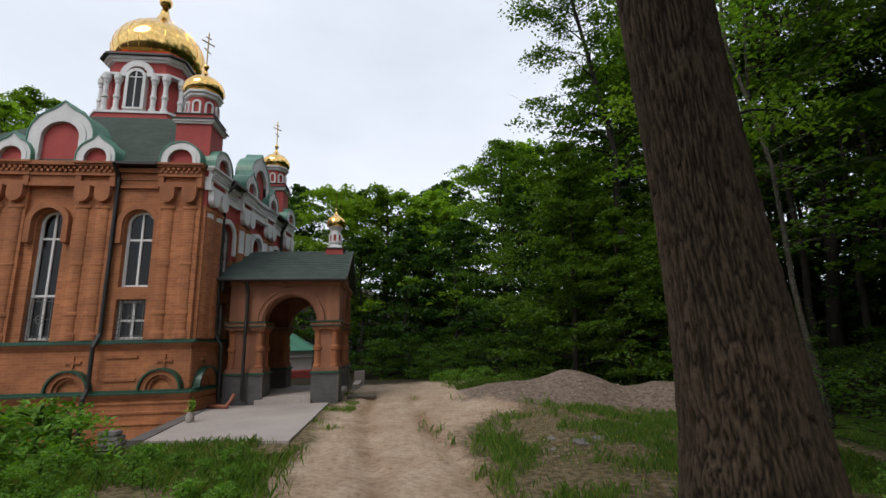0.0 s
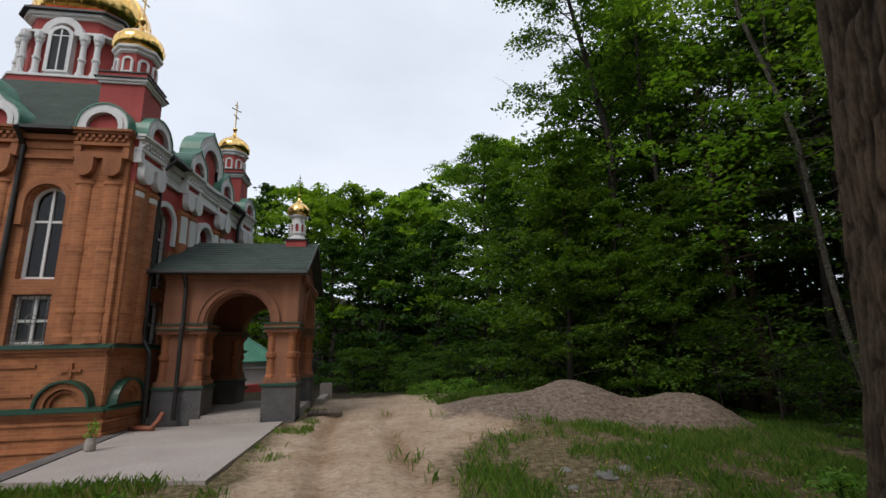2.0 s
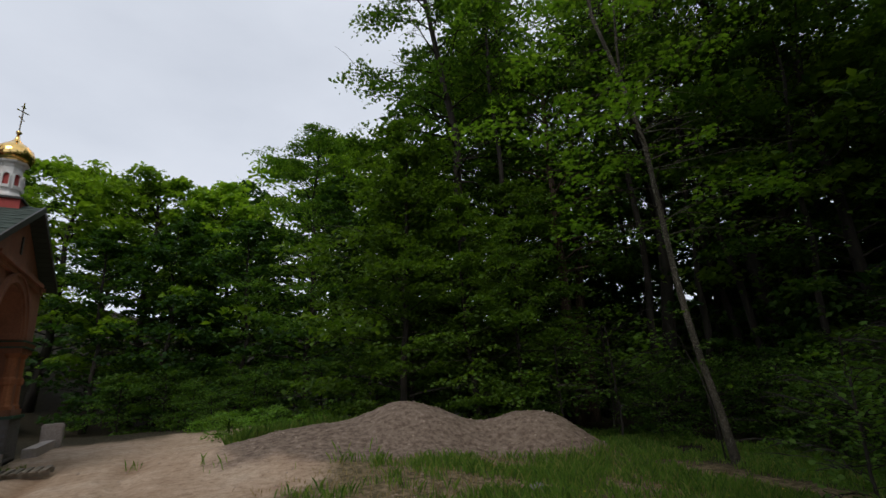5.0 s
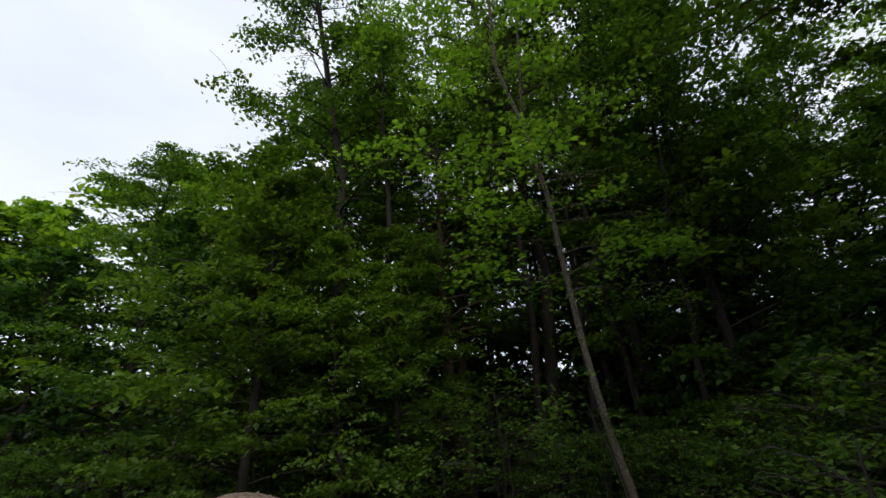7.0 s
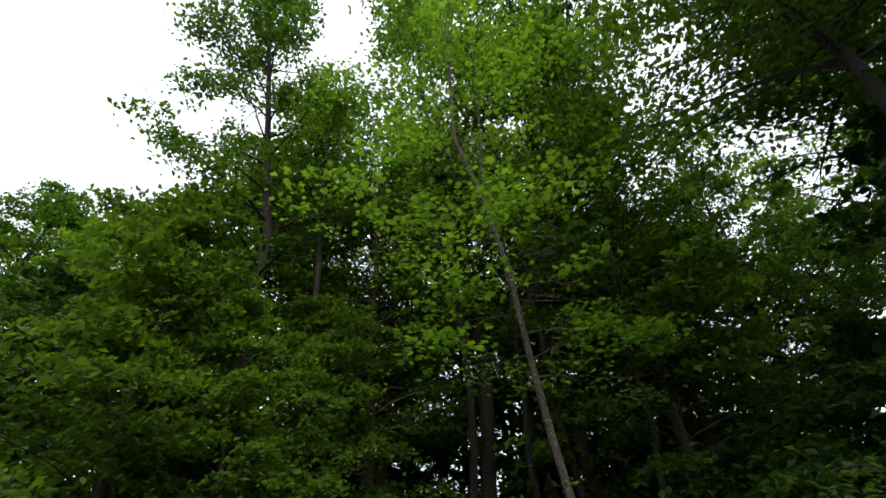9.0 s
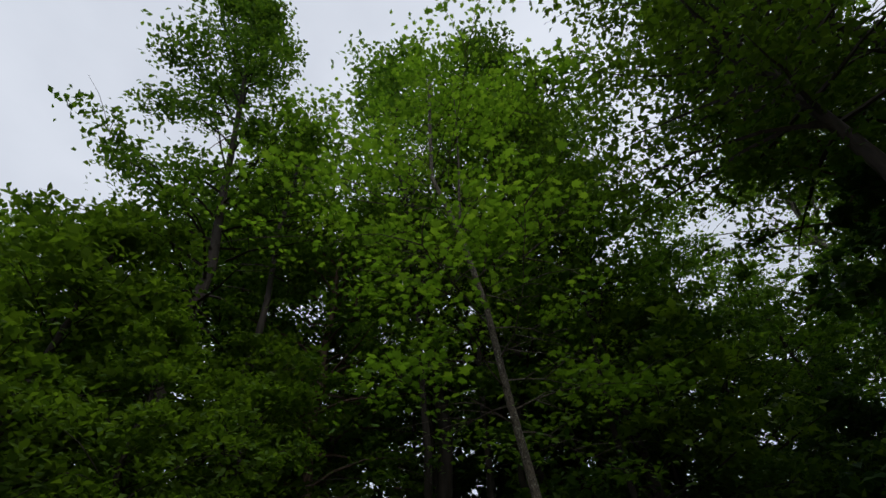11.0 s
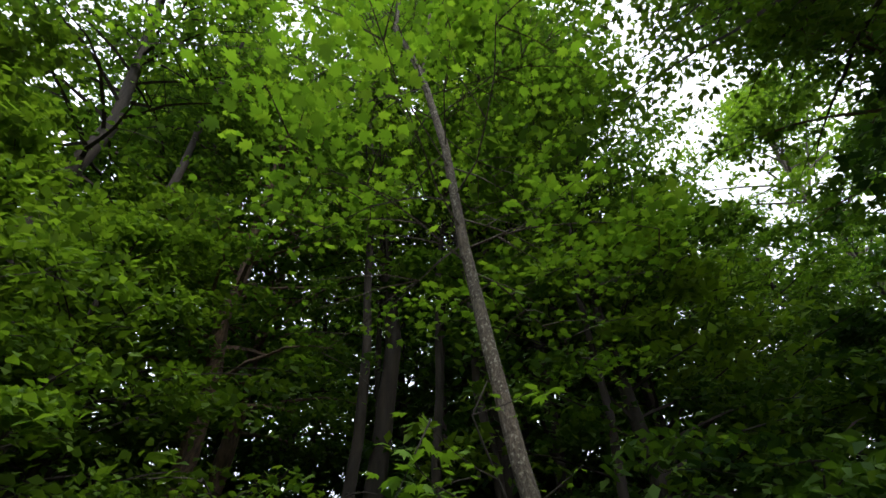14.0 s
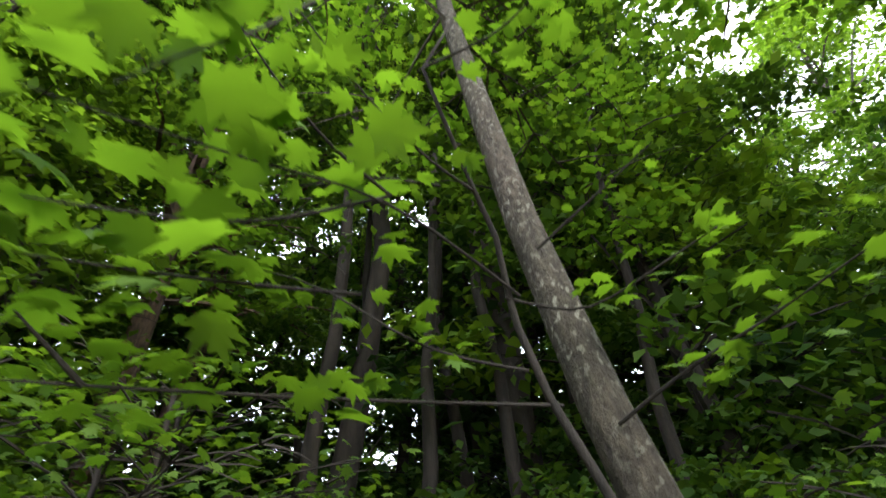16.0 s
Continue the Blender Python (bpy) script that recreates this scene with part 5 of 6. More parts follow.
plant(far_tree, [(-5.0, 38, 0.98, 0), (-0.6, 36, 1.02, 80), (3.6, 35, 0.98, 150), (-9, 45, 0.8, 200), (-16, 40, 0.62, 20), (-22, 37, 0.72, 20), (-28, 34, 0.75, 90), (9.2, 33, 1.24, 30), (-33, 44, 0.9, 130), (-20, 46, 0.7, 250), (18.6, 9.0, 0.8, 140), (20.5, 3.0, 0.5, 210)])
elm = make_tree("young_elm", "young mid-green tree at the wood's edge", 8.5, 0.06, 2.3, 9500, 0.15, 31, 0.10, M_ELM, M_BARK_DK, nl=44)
plant(elm, [(9.0, 16.8, 0.85, 150), (9.9, 16.0, 0.75, 30), (10.8, 16.5, 0.95, 80), (8.3, 19.6, 0.85, 260), (7.3, 18.3, 1.08, 20), (8.7, 20.4, 1.35, 200)])
great = make_tree("great_maple", "tall grey-stemmed tree with a light green crown", 27, 0.32, 6.5, 19000, 0.28, 35, 0.42, M_ELM, M_BARK, nl=46, top=0.1)
plant(great, [(29.4, -2.3, 1.0, 0)])
# those at negative y are unseen, added to darken pane reflections and sky light
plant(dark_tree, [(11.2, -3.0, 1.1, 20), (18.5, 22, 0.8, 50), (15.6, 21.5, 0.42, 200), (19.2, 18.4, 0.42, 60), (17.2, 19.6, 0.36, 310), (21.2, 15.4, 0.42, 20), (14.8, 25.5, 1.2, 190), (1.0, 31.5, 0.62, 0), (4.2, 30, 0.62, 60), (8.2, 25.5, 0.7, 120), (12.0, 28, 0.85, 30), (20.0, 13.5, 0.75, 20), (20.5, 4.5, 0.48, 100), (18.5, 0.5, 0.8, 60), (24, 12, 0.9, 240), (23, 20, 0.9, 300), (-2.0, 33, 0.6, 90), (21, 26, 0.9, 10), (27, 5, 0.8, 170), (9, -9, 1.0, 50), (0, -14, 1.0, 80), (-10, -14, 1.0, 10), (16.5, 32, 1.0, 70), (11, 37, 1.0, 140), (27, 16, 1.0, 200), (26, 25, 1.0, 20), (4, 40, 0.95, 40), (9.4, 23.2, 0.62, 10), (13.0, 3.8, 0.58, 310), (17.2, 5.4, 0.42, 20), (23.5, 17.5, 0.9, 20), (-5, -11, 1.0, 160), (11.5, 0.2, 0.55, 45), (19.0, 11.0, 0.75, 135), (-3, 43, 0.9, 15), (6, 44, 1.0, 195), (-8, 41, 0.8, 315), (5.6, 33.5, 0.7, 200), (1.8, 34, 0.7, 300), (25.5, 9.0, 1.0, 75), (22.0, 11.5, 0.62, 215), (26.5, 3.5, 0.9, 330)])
plant(bare, [(11.4, 17.2, 1.02, 0), (13.0, 19.2, 1.0, 120), (15.2, 10.4, 0.75, 220), (18.7, 18.2, 0.95, 40), (20.4, 17.8, 0.95, 300), (16.6, 15.8, 0.9, 140), (17.6, 14.4, 0.9, 200), (16.0, 12.6, 0.9, 30), (17.2, 11.8, 1.0, 90), (18.4, 12.8, 0.95, 150), (19.2, 13.8, 1.0, 280), (16.9, 13.5, 0.95, 330), (15.2, 13.3, 0.9, 250), (14.6, 15.0, 1.0, 110)])
stout = make_tree("stout_maple", "stout maple with red-brown stem and high crown", 19, 0.38, 3.8, 11000, 0.19, 27, 0.33, M_LEAF, M_BARK_BR, (-0.05, -0.02), nl=44)
plant(stout, [(13.3, 17.4, 0.72, 0), (15.0, 18.3, 0.76, 25), (14.6, 2.2, 0.85, 200)])
rs = random.Random(7)
sp = [(3.6, 28.5, 1.0), (5.0, 27.0, 0.9), (7.8, 21.5, 1.1), (9.2, 18.8, 1.2), (10.8, 16.8, 1.2), (13.6, 6.6, 1.2), (12.9, 4.6, 1.2), (11.8, 2.4, 1.1), (1.2, 29, 0.9), (-0.4, 30, 0.9), (15.6, 7.8, 1.3), (16, 4, 1.3), (2.6, 23.4, 0.5), (6.2, 23.0, 0.9), (4.2, 25, 0.8), (10.2, 1.0, 1.2), (8.8, 19.8, 1.0), (11.6, 18.4, 1.1), (17.0, 9.6, 1.3), (2.2, 26.6, 0.7), (9.6, 22.6, 1.1), (21, 8.4, 1.7), (23, 10.6, 1.7), (22, 12.6, 1.6), (19.5, 7.2, 1.5), (24.5, 7.5, 1.7), (17.0, 12.4, 1.4), (18.8, 14.8, 1.6), (18.0, 10.0, 1.2), (19.6, 10.6, 1.5), (17.4, 8.4, 1.1), (25, 14, 2.4), (23, 15.5, 2.2), (26.5, 11.5, 2.4), (24.5, 18, 2.4), (22.5, 19.5, 2.2), (20.5, 22.5, 2.2), (17.5, 24, 2.2), (28, 8, 2.4), (21.5, 17.5, 1.8), (18.8, 20.8, 1.8)]
plant(shrub, [(x, y, s * rs.uniform(0.85, 1.15), rs.uniform(0, 360)) for x, y, s in sp])

# the old oak close to the track: plated bark, crown over the track's verge
oak = thing("old_oak", (3.35, 4.2, -0.2), "massive old tree trunk with deeply furrowed bark", "tree")
ax = np.array([(3.37, 4.2, -0.44, 0.778), (3.24, 4.08, 0.27, 0.641), (3.15, 3.98, 0.81, 0.564), (2.99, 3.84, 1.59, 0.496), (2.82, 3.71, 2.32, 0.442), (2.66, 3.57, 3.05, 0.398), (2.52, 3.44, 3.77, 0.384), (2.39, 3.32, 4.51, 0.374), (2.28, 3.18, 5.23, 0.365), (2.04, 2.92, 9.28, 0.291)])
zz = np.concatenate([np.linspace(-0.5, 5.2, 300), np.linspace(5.3, 9.0, 20)])
seg = 280
cxs, cys, rr = np.interp(zz, ax[:, 2], ax[:, 0]), np.interp(zz, ax[:, 2], ax[:, 1]), np.interp(zz, ax[:, 2], ax[:, 3])
vs, ridge = [], []
for i, z in enumerate(zz):
    for k in range(seg):
        a = 2 * math.pi * k / seg
        ca, sa = math.cos(a), math.sin(a)
        j = 0.5 * noise.noise((ca * 3, sa * 3, z * 1.5))
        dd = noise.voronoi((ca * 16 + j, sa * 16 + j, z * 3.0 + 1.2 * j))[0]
        # also the mask of the furrow tint: 0 in a furrow, 1 on a plate
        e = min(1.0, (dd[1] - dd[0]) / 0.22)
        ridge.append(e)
        r = rr[i] * (1 + 0.06 * noise.noise((ca * 1.2, sa * 1.2, z * 0.5))) + 0.030 * (e - 1) + 0.012 * noise.noise((ca * 9, sa * 9, z * 2.0)) + 0.010 * noise.noise((ca * 16, sa * 16, z * 7))
        vs.append((cxs[i] + r * ca, cys[i] + r * sa, z))
me = bpy.data.meshes.new("trunk")
me.from_pydata(vs, [], [(i * seg + k, i * seg + (k + 1) % seg, (i + 1) * seg + (k + 1) % seg, (i + 1) * seg + k) for i in range(len(zz) - 1) for k in range(seg)])
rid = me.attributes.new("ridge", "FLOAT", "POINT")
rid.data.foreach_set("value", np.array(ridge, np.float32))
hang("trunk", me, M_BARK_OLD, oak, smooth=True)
rng = np.random.default_rng(31)
bm = bmesh.new()
cen = []
for i in range(26):
    z = rng.uniform(5.8, 9.5)
    az = rng.uniform(-2.4, 0.55)
    L = rng.uniform(2.5, 5.5)
    lp = limb_path((np.interp(z, zz, cxs), np.interp(z, zz, cys), z), az, L, rng.uniform(0.2, 0.9), 0.4, rng)
    tube(bm, lp, [0.12 * (1 - q / 7) + 0.01 for q in range(len(lp))], 6)
    for q in range(1, len(lp)):
        for _ in range(4):
            tw = limb_path(lp[q], az + rng.uniform(-1.5, 1.5), rng.uniform(0.6, 1.6), rng.uniform(-0.2, 0.5), 0.5, rng, 3)
            cen += [tuple(p) for p in tw[1:]]
part("branching", bm, M_BARK_DK, oak)
cen = np.array(cen)
hang("crown", leaf_cloud("crown", cen[rng.integers(0, len(cen), 15000)] + rng.normal(size=(15000, 3)) * (0.3, 0.3, 0.14), 0.16, rng), M_LEAF, oak)
# a low leafy shoot
bm = bmesh.new()
cen = []
for tip in ((4.3, 5.3, 3.87), (3.24, 5.8, 4.8), (4.65, 4.97, 4.3), (5.3, 4.75, 4.1)):
    lp = [Vector((2.8, 3.7, 3.45)).lerp(Vector(tip), f) + Vector((0, 0, 0.25 * math.sin(math.pi * f))) for f in np.linspace(0, 1, 6)]
    tube(bm, lp, [0.022, 0.018, 0.014, 0.01, 0.008, 0.005], 5)
    cen += [tuple(p) for p in lp[3:]]
part("shoot", bm, M_BARK_DK, oak)
cen = np.array(cen)
hang("shoot_leaves", leaf_cloud("shoot_leaves", cen[rng.integers(0, len(cen), 900)] + rng.normal(size=(900, 3)) * (0.2, 0.2, 0.12), 0.085, rng, wide=0.22), M_LEAF_LT, oak)

# the leaning maple at the end of the walk
maple = make_tree("leaning_maple", "leaning grey-barked maple with bent stem", 13.5, 0.46, 3.4, 8400, 0.165, 21, 0.064, M_MAPLE, M_BARK, nl=46, lobed=True, twig=0.4, taper=0.5,
                  bend=[(10.36, 10.42, -1.2), (10.51, 10.72, 0.3), (10.59, 10.94, 1.2), (10.65, 11.09, 2.0), (10.71, 11.23, 3.0), (10.91, 11.43, 4.5), (11.03, 11.6, 6.5), (10.92, 11.9, 8.6), (10.98, 12.5, 11.1), (11.1, 12.47, 14.2), (11.3, 12.4, 18.6)])
bm = bmesh.new()
tube(bm, [(10.93, 11.88, 8.45), (10.98, 11.85, 9.6), (11.1, 11.75, 11.4), (11.2, 11.65, 14.0), (11.24, 11.62, 16.0)], [0.04, 0.036, 0.03, 0.02, 0.01], 8)
part("fork_stem", bm, M_BARK, maple, smooth=True)

# maple saplings with broad leaves
sapling = make_tree("maple_sapling", "young maple with broad bright green leaves", 2.3, 0.25, 1.3, 620, 0.125, 23, 0.016, M_MAPLE, M_BARK_DK, nl=18, lobed=True, twig=0.3)
plant(sapling, [(11.0, 13.6, 0.9, 0), (12.5, 9.3, 1.0, 70), (12.2, 14.6, 1.3, 260), (12.1, 8.0, 1.1, 110), (10.4, 15.0, 1.1, 60), (13.0, 15.6, 1.5, 10), (11.3, 6.8, 1.2, 210), (7.2, 7.3, 0.68, 140), (8.1, 7.0, 0.8, 20)])

# a young maple whose boughs reach over the path: its stem, then each bough with the size and number of its leaves
young = thing("young_maple", (10.42, 10.85, -0.7), "young maple in front of the leaning trunk with large bright leaves", "tree")
bm = bmesh.new()
tube(bm, [(10.40, 10.70, -0.9), (10.45, 10.80, 0.3), (10.49, 10.97, 0.96), (10.46, 11.07, 1.21), (10.41, 11.12, 1.41), (10.39, 11.13, 1.51), (10.31, 11.13, 1.68), (10.22, 11.16, 1.81), (10.04, 11.20, 2.02), (9.95, 11.22, 2.14), (9.93, 11.09, 2.34)], [0.017, 0.016, 0.014, 0.013, 0.012, 0.011, 0.010, 0.008, 0.007, 0.006, 0.004], 7)
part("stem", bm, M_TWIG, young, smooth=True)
BOUGHS = [([(10.4, 11.1, 1.51), (10.0, 11.34, 1.67), (9.72, 11.5, 1.58), (9.49, 11.56, 1.48), (9.32, 11.59, 1.4)], 0.145, 20),
          ([(10.22, 11.16, 1.81), (10.07, 11.26, 1.85), (9.82, 11.36, 1.93), (9.59, 11.44, 2.06)], 0.11, 16),
          ([(10.0, 11.34, 1.67), (9.83, 11.41, 1.7), (9.64, 11.44, 1.73), (9.46, 11.48, 1.84)], 0.13, 15),
          ([(10.48, 11.04, 1.19), (10.22, 11.42, 1.18), (9.89, 11.64, 1.13), (9.65, 11.71, 1.08), (9.55, 11.74, 1.06)], 0.1, 24),
          ([(10.42, 11.11, 1.28), (10.30, 11.25, 1.29), (10.14, 11.36, 1.30), (9.98, 11.51, 1.42), (9.85, 11.71, 1.46)], 0.075, 20),
          ([(10.51, 10.91, 1.13), (10.37, 10.72, 1.20), (10.21, 10.56, 1.22), (10.03, 10.44, 1.23)], 0.085, 16),
          ([(10.37, 11.02, 1.64), (10.30, 10.80, 1.74), (10.25, 10.62, 1.83)], 0.05, 5),
          ([(10.38, 11.14, 1.50), (10.50, 10.93, 1.45), (10.43, 10.68, 1.53), (10.34, 10.47, 1.58)], 0.085, 18),
          ([(9.65, 11.71, 1.08), (9.57, 11.71, 1.12), (9.51, 11.71, 1.15)], 0.09, 6),
          ([(9.95, 11.22, 2.14), (9.95, 10.97, 2.17), (9.87, 10.78, 2.20)], 0.12, 12),
          ([(10.17, 11.26, 1.83), (10.01, 11.40, 1.78), (9.87, 11.54, 1.67)], 0.09, 12),
          ([(10.0, 11.34, 1.67), (9.76, 11.55, 1.45), (9.52, 11.6, 1.32), (9.41, 11.63, 1.27)], 0.16, 12),
          ([(10.11, 11.48, 1.45), (9.79, 11.62, 1.34), (9.58, 11.66, 1.26), (9.46, 11.69, 1.22)], 0.12, 12),
          ([(9.6, 11.37, 2.02), (9.53, 11.45, 1.8), (9.45, 11.49, 1.63), (9.4, 11.55, 1.49)], 0.15, 11)]
leaf_meshes = []
for k in range(4):
    q = LEAF2D
    bmv = [(x, y, -(0.25 + 0.12 * k) * (x * x + y * y) - 0.06 * abs(x) + 0.02 * math.sin(9 * x + k)) for x, y in q.tolist()]
    me = bpy.data.meshes.new("leaf")
    me.from_pydata(bmv, [], [(0, 1 + i, 1 + (i + 1) % (LEAF_N - 1)) for i in range(LEAF_N - 1)])
    me.shade_smooth()
    me.materials.append(M_MAPLE)
    leaf_meshes.append(me)
for pts, size, count in BOUGHS:
    kf = np.linspace(0, 1, len(pts))
    ff = np.linspace(0, 1, 12)
    lp = [Vector([float(np.interp(f, kf, [p[a] for p in pts])) for a in range(3)]) for f in ff]
    for _ in range(2):
        lp = [lp[0]] + [(lp[i - 1] + lp[i] * 2 + lp[i + 1]) / 4 for i in range(1, 11)] + [lp[-1]]
    bm = bmesh.new()
    tube(bm, lp, [0.0048 * (1 - q / 13) + 0.001 for q in range(12)], 6)
    part("bough", bm, M_TWIG, young)
    for i in range(count):
        f = 3.0 + 8.0 * (i + rng.uniform()) / count
        p = lp[int(f)].lerp(lp[min(int(f) + 1, 11)], f % 1)
        s = size * rng.uniform(0.75, 1.45)
        ob = new("leaf", leaf_meshes[i % 4])
        ob.parent = young
        ob.matrix_parent_inverse = Matrix.Translation(-young.location)
        p = p + Vector((rng.normal() * 0.8, rng.normal() * 0.8, rng.normal() * 0.35 + 0.1)) * size
        ob.matrix_basis = Matrix.LocRotScale(p, Euler((rng.normal() * 0.3, rng.normal() * 0.3, rng.uniform(0, 6.28))), (s, s, s))

# leafy undergrowth about the leaning maple
bush = make_tree("elder_bush", "low elder bush with many small dark green leaves", 1.9, 0.05, 1.15, 2600, 0.085, 61, 0.016, M_LEAF, M_BARK_DK, nl=26, twig=0.25, wide=0.24)
plant(bush, [(11.6, 12.9, 0.85, 0), (12.6, 12.2, 0.95, 50), (12.9, 10.7, 0.95, 140), (12.0, 9.6, 0.85, 200), (11.5, 8.5, 0.9, 290), (13.8, 11.6, 1.1, 330), (13.6, 9.2, 1.15, 20), (12.9, 13.6, 1.1, 90), (14.6, 10.2, 1.25, 260), (13.2, 7.8, 1.2, 170)])

# leafy weeds on the verges
weed = make_tree("weed_clump", "clump of lush green weeds", 0.55, 0.02, 0.42, 560, 0.085, 41, 0.006, M_WEED, M_LEAF_DK, nl=7, twig=0.0, wide=0.19)
rs = random.Random(9)
ws = [(-6.2, 8.9, 1.9), (-5.6, 8.6, 1.8), (-5.2, 8.0, 1.6), (-6.4, 8.2, 1.7), (-4.7, 7.9, 1.3), (-6.9, 9.4, 1.6)]
for _ in range(56):
    f = rs.random()
    x = -1.35 - 4.2 * f
    ws.append((x, rs.uniform(4.6, 7.5 + 0.7 * f), rs.uniform(0.45, 0.8) * (0.55 + 0.6 * f)))
for _ in range(40):
    ws.append((rs.uniform(5.2, 11.0), rs.uniform(1.0, 7.2), rs.uniform(0.5, 1.1)))
for _ in range(16):
    ws.append((rs.uniform(2.0, 6.0), rs.uniform(18.0, 23.5), rs.uniform(0.6, 1.2)))
plant(weed, [(x, y, s, rs.uniform(0, 360)) for x, y, s in ws if math.hypot(x - 9.1, y - 10.9) > 2])

# ---------------------------------------------------------------- grass
rng = np.random.default_rng(5)


def grass_patch(name, label, n, area, height, keep, mat=None):
    x, y = rng.uniform(area[0], area[1], n), rng.uniform(area[2], area[3], n)
    w = np.array([noise.noise((a * 0.8, q * 0.8, 7)) + 0.5 * noise.noise((a * 3, q * 3, 9)) for a, q in zip(x, y)])
    s = keep(x, y, w)
    ok = rng.uniform(0, 1, n) < s
    x, y = x[ok], y[ok]
    z = np.array([rough_z(a, q) for a, q in zip(x, y)]) - 0.01
    m = len(x)
    h = height * rng.uniform(0.35, 1.3, m) * (0.75 + 0.5 * np.clip(w[ok] + 0.4, 0, 1))
    az = rng.uniform(0, 2 * np.pi, m)
    lean = rng.uniform(0.1, 0.7, m) * h
    wd = 0.004 + 0.004 * rng.uniform(0, 1, m)
    base = np.stack([x, y, z], 1)
    side = np.stack([-np.sin(az), np.cos(az), np.zeros(m)], 1) * wd[:, None]
    mid = base + np.stack([np.cos(az) * lean * 0.35, np.sin(az) * lean * 0.35, h * 0.6], 1)
    tip = base + np.stack([np.cos(az) * lean, np.sin(az) * lean, h], 1)
    v = np.stack([base - side, base + side, mid + side * 0.8, tip, mid - side * 0.8], 1).reshape(-1, 3)
    me = bpy.data.meshes.new(name)
    me.from_pydata(v.tolist(), [], [tuple(range(5 * i, 5 * i + 5)) for i in range(m)])
    return tagged(hang(name, me, mat or M_GRASS), label, "grass", kind="stuff")


def patchy(x, y, w):
    free = np.clip(1 - sand_amount(x, y, w) - 1.1 * heap_amount(x, y, w), 0, 1)
    return free * smooth(-0.12, 0.36, w + 0.05 * (x - 3.0)) + 0.07 * smooth(0.42, 0.6, w) * (x < 4.5)


grass_patch("grass", "tufts of green grass on the track's verge", 120000, (0.6, 12.5, 2.5, 18.0), 0.15, patchy)
grass_patch("grass", "grass growing between the weeds beside the apron", 48000, (-10.5, -0.7, 2.5, 9.2), 0.15, lambda x, y, w: smooth(2.5, 5.0, y + 1.5 * w) * smooth(-10.5, -8.0, x + 1.5 * w) * np.clip(1 - sand_amount(x, y, w), 0, 1) * smooth(-0.35, 0.1, w))
grass_patch("grass", "thin grass along the foot of the porch", 5000, (-1.7, -0.7, 10.0, 17.5), 0.10, lambda x, y, w: smooth(0.15, 0.4, w) * (x < -1.0 + 0.3 * w))

grass_patch("grass", "grass along the back of the earth heap", 9000, (2.4, 6.0, 15.6, 18.2), 0.22, lambda x, y, w: smooth(-0.1, 0.25, w) * smooth(15.6, 16.3, y))
grass_patch("dry_grass", "dry straw-coloured grass in front of the apron", 5000, (-4.3, -1.5, 7.6, 9.0), 0.08, lambda x, y, w: smooth(7.6, 8.2, y) * smooth(-0.3, 0.2, w), M_DRY)
grass_patch("dry_grass", "dry stalks among the green grass", 9000, (2.0, 9.0, 5.0, 13.5), 0.09, lambda x, y, w: patchy(x, y, -w) * 0.7, M_DRY)
bm = bmesh.new()
for i in range(60):
    x, y = 3.0 + 6.0 * rng.uniform(), 4.5 + 5.0 * rng.uniform()
    z = rough_z(x, y) + 0.10 + 0.05 * rng.uniform()
    ring_v = [bm.verts.new((x + 0.014 * math.cos(a), y + 0.014 * math.sin(a), z + 0.004 * (k % 2))) for k, a in enumerate(np.linspace(0, 2 * math.pi, 9)[:-1])]
    bm.faces.new(ring_v)
tagged(part("buttercups", bm, M_PETAL), "tiny yellow flowers in the grass", "flowers", kind="stuff")

# clods and pebbles on the sand and the heaps
octa = np.array([(1, 0, 0), (0, 1, 0), (-1, 0, 0), (0, -1, 0), (0, 0, 0.7), (0, 0, -0.7)])
octf = np.array([(0, 1, 4), (1, 2, 4), (2, 3, 4), (3, 0, 4), (1, 0, 5), (2, 1, 5), (3, 2, 5), (0, 3, 5)])
pv, pf = [], []
for i in range(2600):
    x, y = rng.uniform(-1.4, 9.8), rng.uniform(3.2, 16.8)
    w = noise.noise((x * 0.8, y * 0.8, 7))
    if rng.uniform() > 0.35 * float(sand_amount(x, y, w)) + 1.0 * float(heap_amount(x, y, w)) + (0.8 if 2.2 < x < 5.5 and 7.0 < y < 11.5 else 0):
        continue
    s = 0.010 + 0.022 * rng.uniform() ** 3
    a = rng.uniform(0, 6.28)
    q = octa * (s * rng.uniform(0.7, 1.4), s, s * rng.uniform(0.6, 1.1)) + rng.normal(size=(6, 3)) * s * 0.18
    q = np.stack([q[:, 0] * math.cos(a) - q[:, 1] * math.sin(a) + x, q[:, 0] * math.sin(a) + q[:, 1] * math.cos(a) + y, q[:, 2] + rough_z(x, y) + 0.2 * s], 1)
    pf.append(octf + 6 * len(pv))
    pv.append(q)
me = bpy.data.meshes.new("pebbles")
me.from_pydata(np.concatenate(pv).tolist(), [], np.concatenate(pf).tolist())
tagged(hang("pebbles", me, M_PEBBLE), "pebbles and dry clods scattered on the sand", "pebbles", kind="stuff")

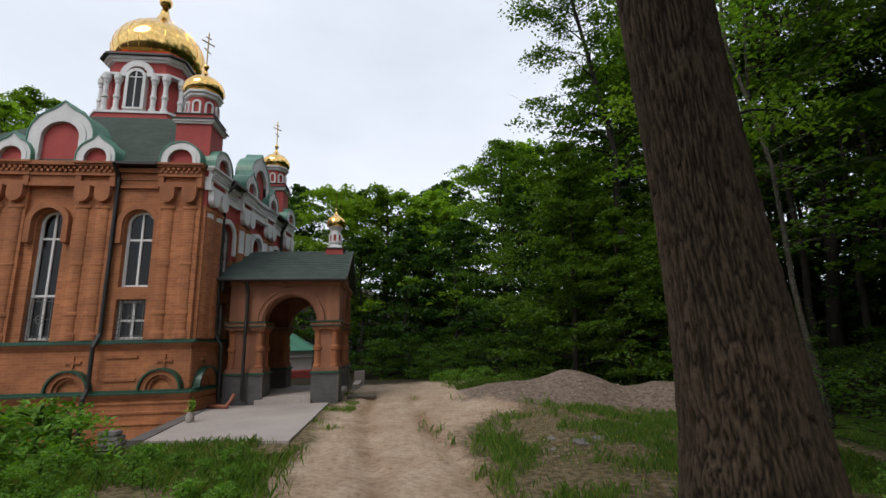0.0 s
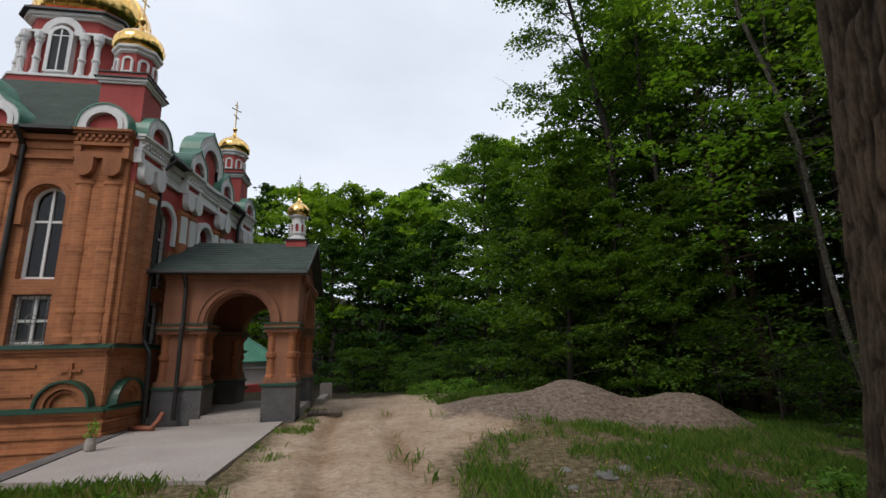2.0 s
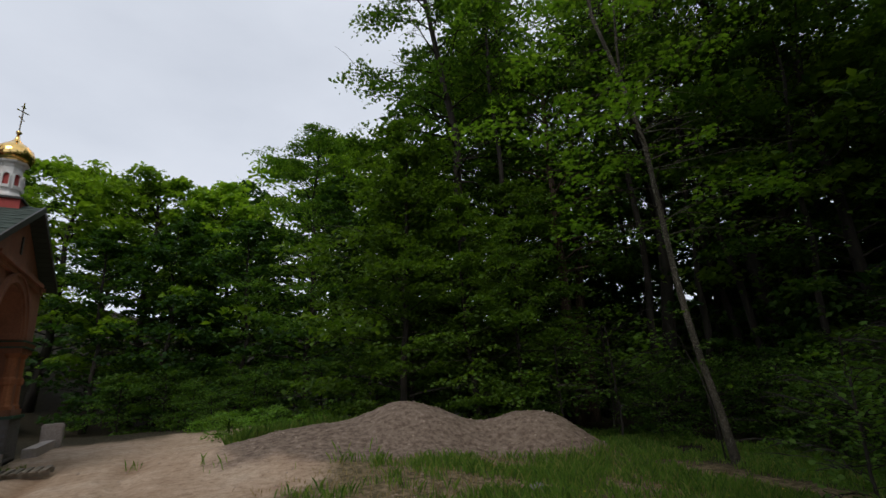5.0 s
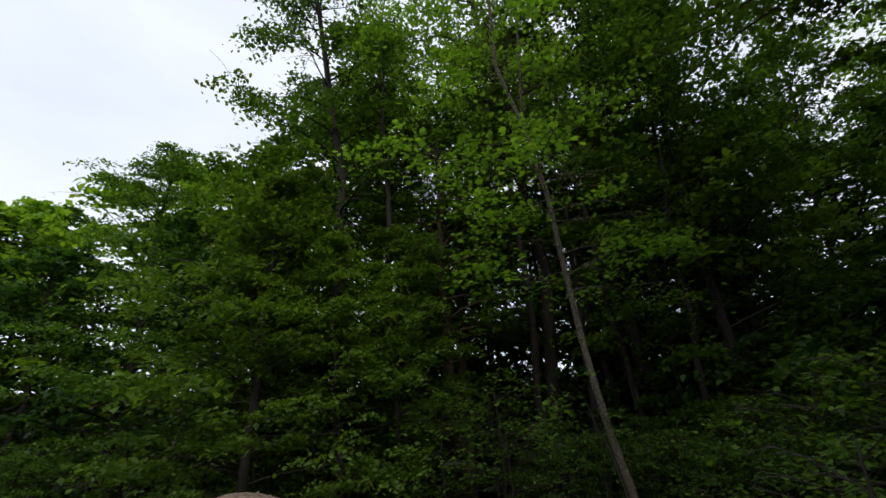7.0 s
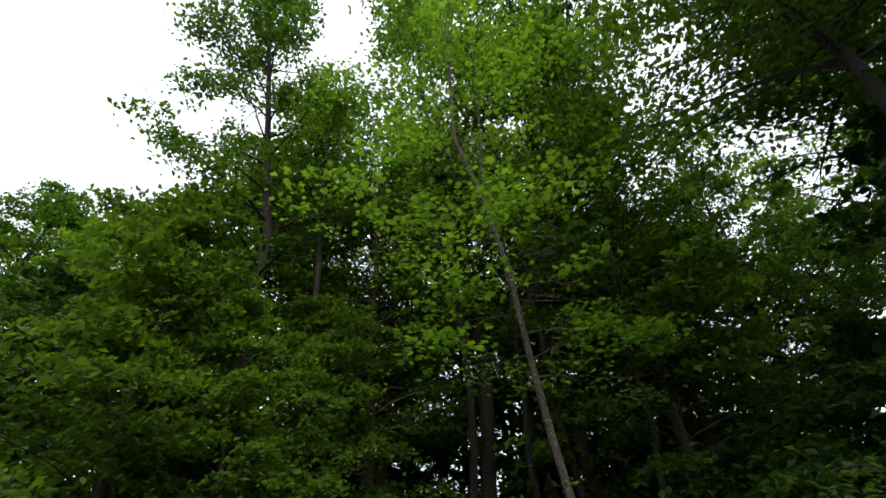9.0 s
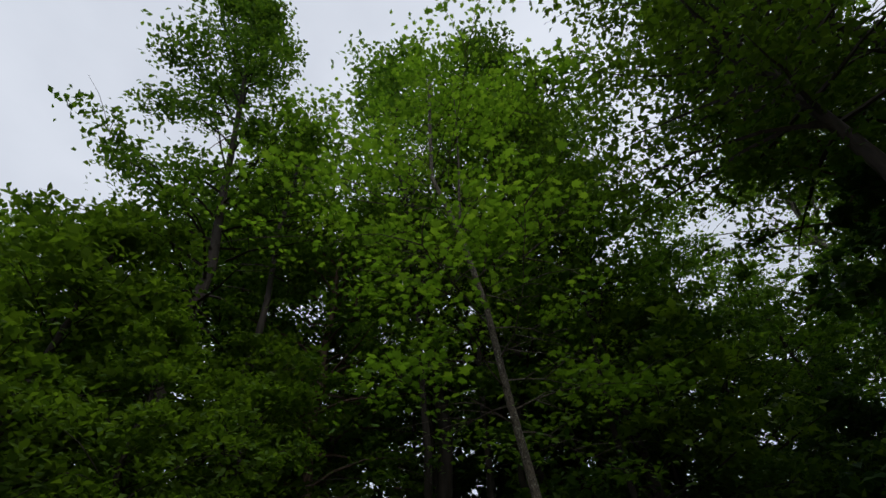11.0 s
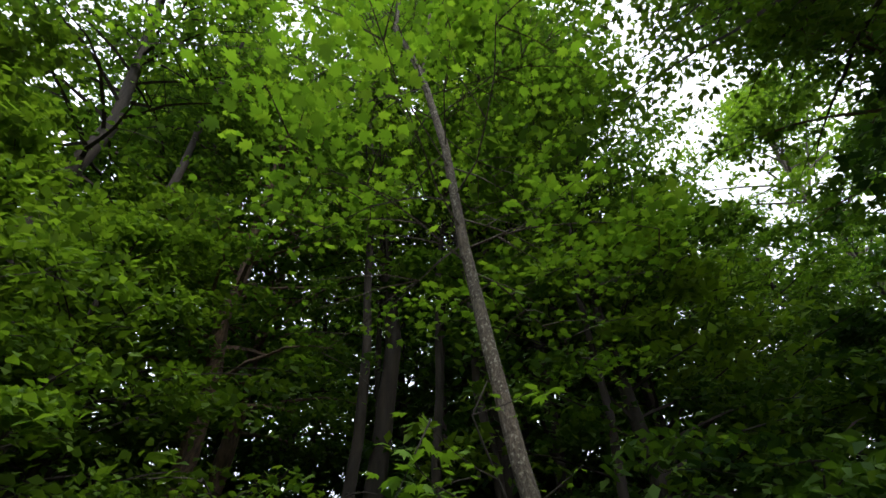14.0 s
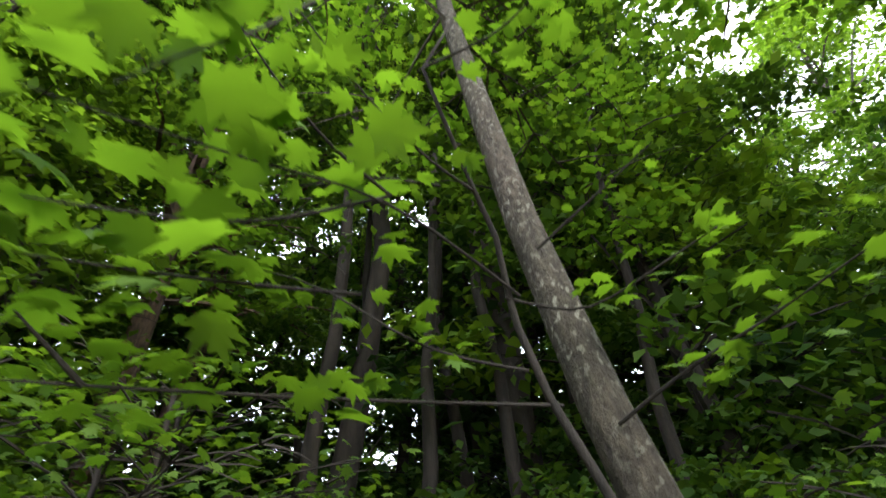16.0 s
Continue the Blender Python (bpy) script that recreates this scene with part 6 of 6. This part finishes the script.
# a few larger stones in the thin grass
for k, (x, y, s) in enumerate(((3.4, 8.5, 0.16), (3.9, 8.9, 0.11), (3.0, 8.9, 0.09), (4.6, 9.3, 0.12), (2.8, 8.2, 0.07), (5.4, 10.2, 0.1))):
    bm = bmesh.new()
    bmesh.ops.create_icosphere(bm, subdivisions=2, radius=s)
    for v in bm.verts:
        v.co *= 1 + 0.35 * noise.noise(v.co * 9 + Vector((k, 0, 0)))
        v.co.z *= 0.5
        v.co += Vector((x, y, rough_z(x, y) + 0.1 * s))
    tagged(part("stone", bm, M_STONE), "rough grey stone half sunk in the soil", "stone", "stones in the grass")

# ---------------------------------------------------------------- stone tiles of the porch pedestals, shingles of its roof
rs = random.Random(12)
tile_bm = bmesh.new()
box(tile_bm, -0.047, 0.047, -0.006, 0.006, -0.036, 0.036)
bmesh.ops.bevel(tile_bm, geom=[e for e in tile_bm.edges if abs(e.verts[0].co.y - e.verts[1].co.y) < 1e-6 and e.verts[0].co.y < 0], offset=0.004, segments=1, affect="EDGES")
tile_me = bpy.data.meshes.new("tile")
tile_bm.to_mesh(tile_me)
tile_bm.free()
tile_me.materials.append(M_TILE)


def tile_face(ped, u0, u1, place):
    n = int(round((u1 - u0) / 0.104))
    for r in range(10):
        for i in range(n - (r % 2)):
            u = u0 + (u1 - u0) * (i + 0.5 + 0.5 * (r % 2)) / n
            ob = new("tile", tile_me)
            ob.parent = ped
            ob.matrix_basis = place(u, 0.045 + 0.0805 * r, rs.uniform(-0.003, 0.003))


for ped, x0, x1, y0, y1, f in TILE_JOBS[:3]:
    if "f" in f:
        tile_face(ped, x0, x1, lambda u, z, e: pose(u, y0 - 0.024 + e, z))
    if "r" in f and x0 > -3:
        tile_face(ped, y0, y1, lambda u, z, e: pose(x1 + 0.024 + e, u, z, 0, 0, 90))

shingle_bm = bmesh.new()
box(shingle_bm, -0.155, 0.155, 0.0, 0.2, 0.0, 0.006)
shingle_me = bpy.data.meshes.new("shingle")
shingle_bm.to_mesh(shingle_me)
shingle_bm.free()
shingle_me.materials.append(M_SHINGLE)
roof_ob = [o for o in porch.children if o.name.startswith("roof")][0]
lo, hi = EAVE_Z, RIDGE_Z
run, up = PYC - (PY0 - 0.28), hi - lo
slope = math.degrees(math.atan2(up, run))
length = math.hypot(run, up)
rows_n = 13
for r in range(rows_n):
    d = length * r / rows_n
    for i in range(12):
        x = VX0 + 0.16 + (VX1 - VX0 - 0.32) * (i + 0.5 * (r % 2)) / 11.5
        if x > VX1 - 0.12:
            continue
        ob = new("shingle", shingle_me)
        ob.parent = roof_ob
        ob.matrix_basis = pose(x, PY0 - 0.28 + d * run / length, lo + d * up / length + 0.006 + rs.uniform(0, 0.004), slope - 1.0, 0, rs.uniform(-0.4, 0.4))
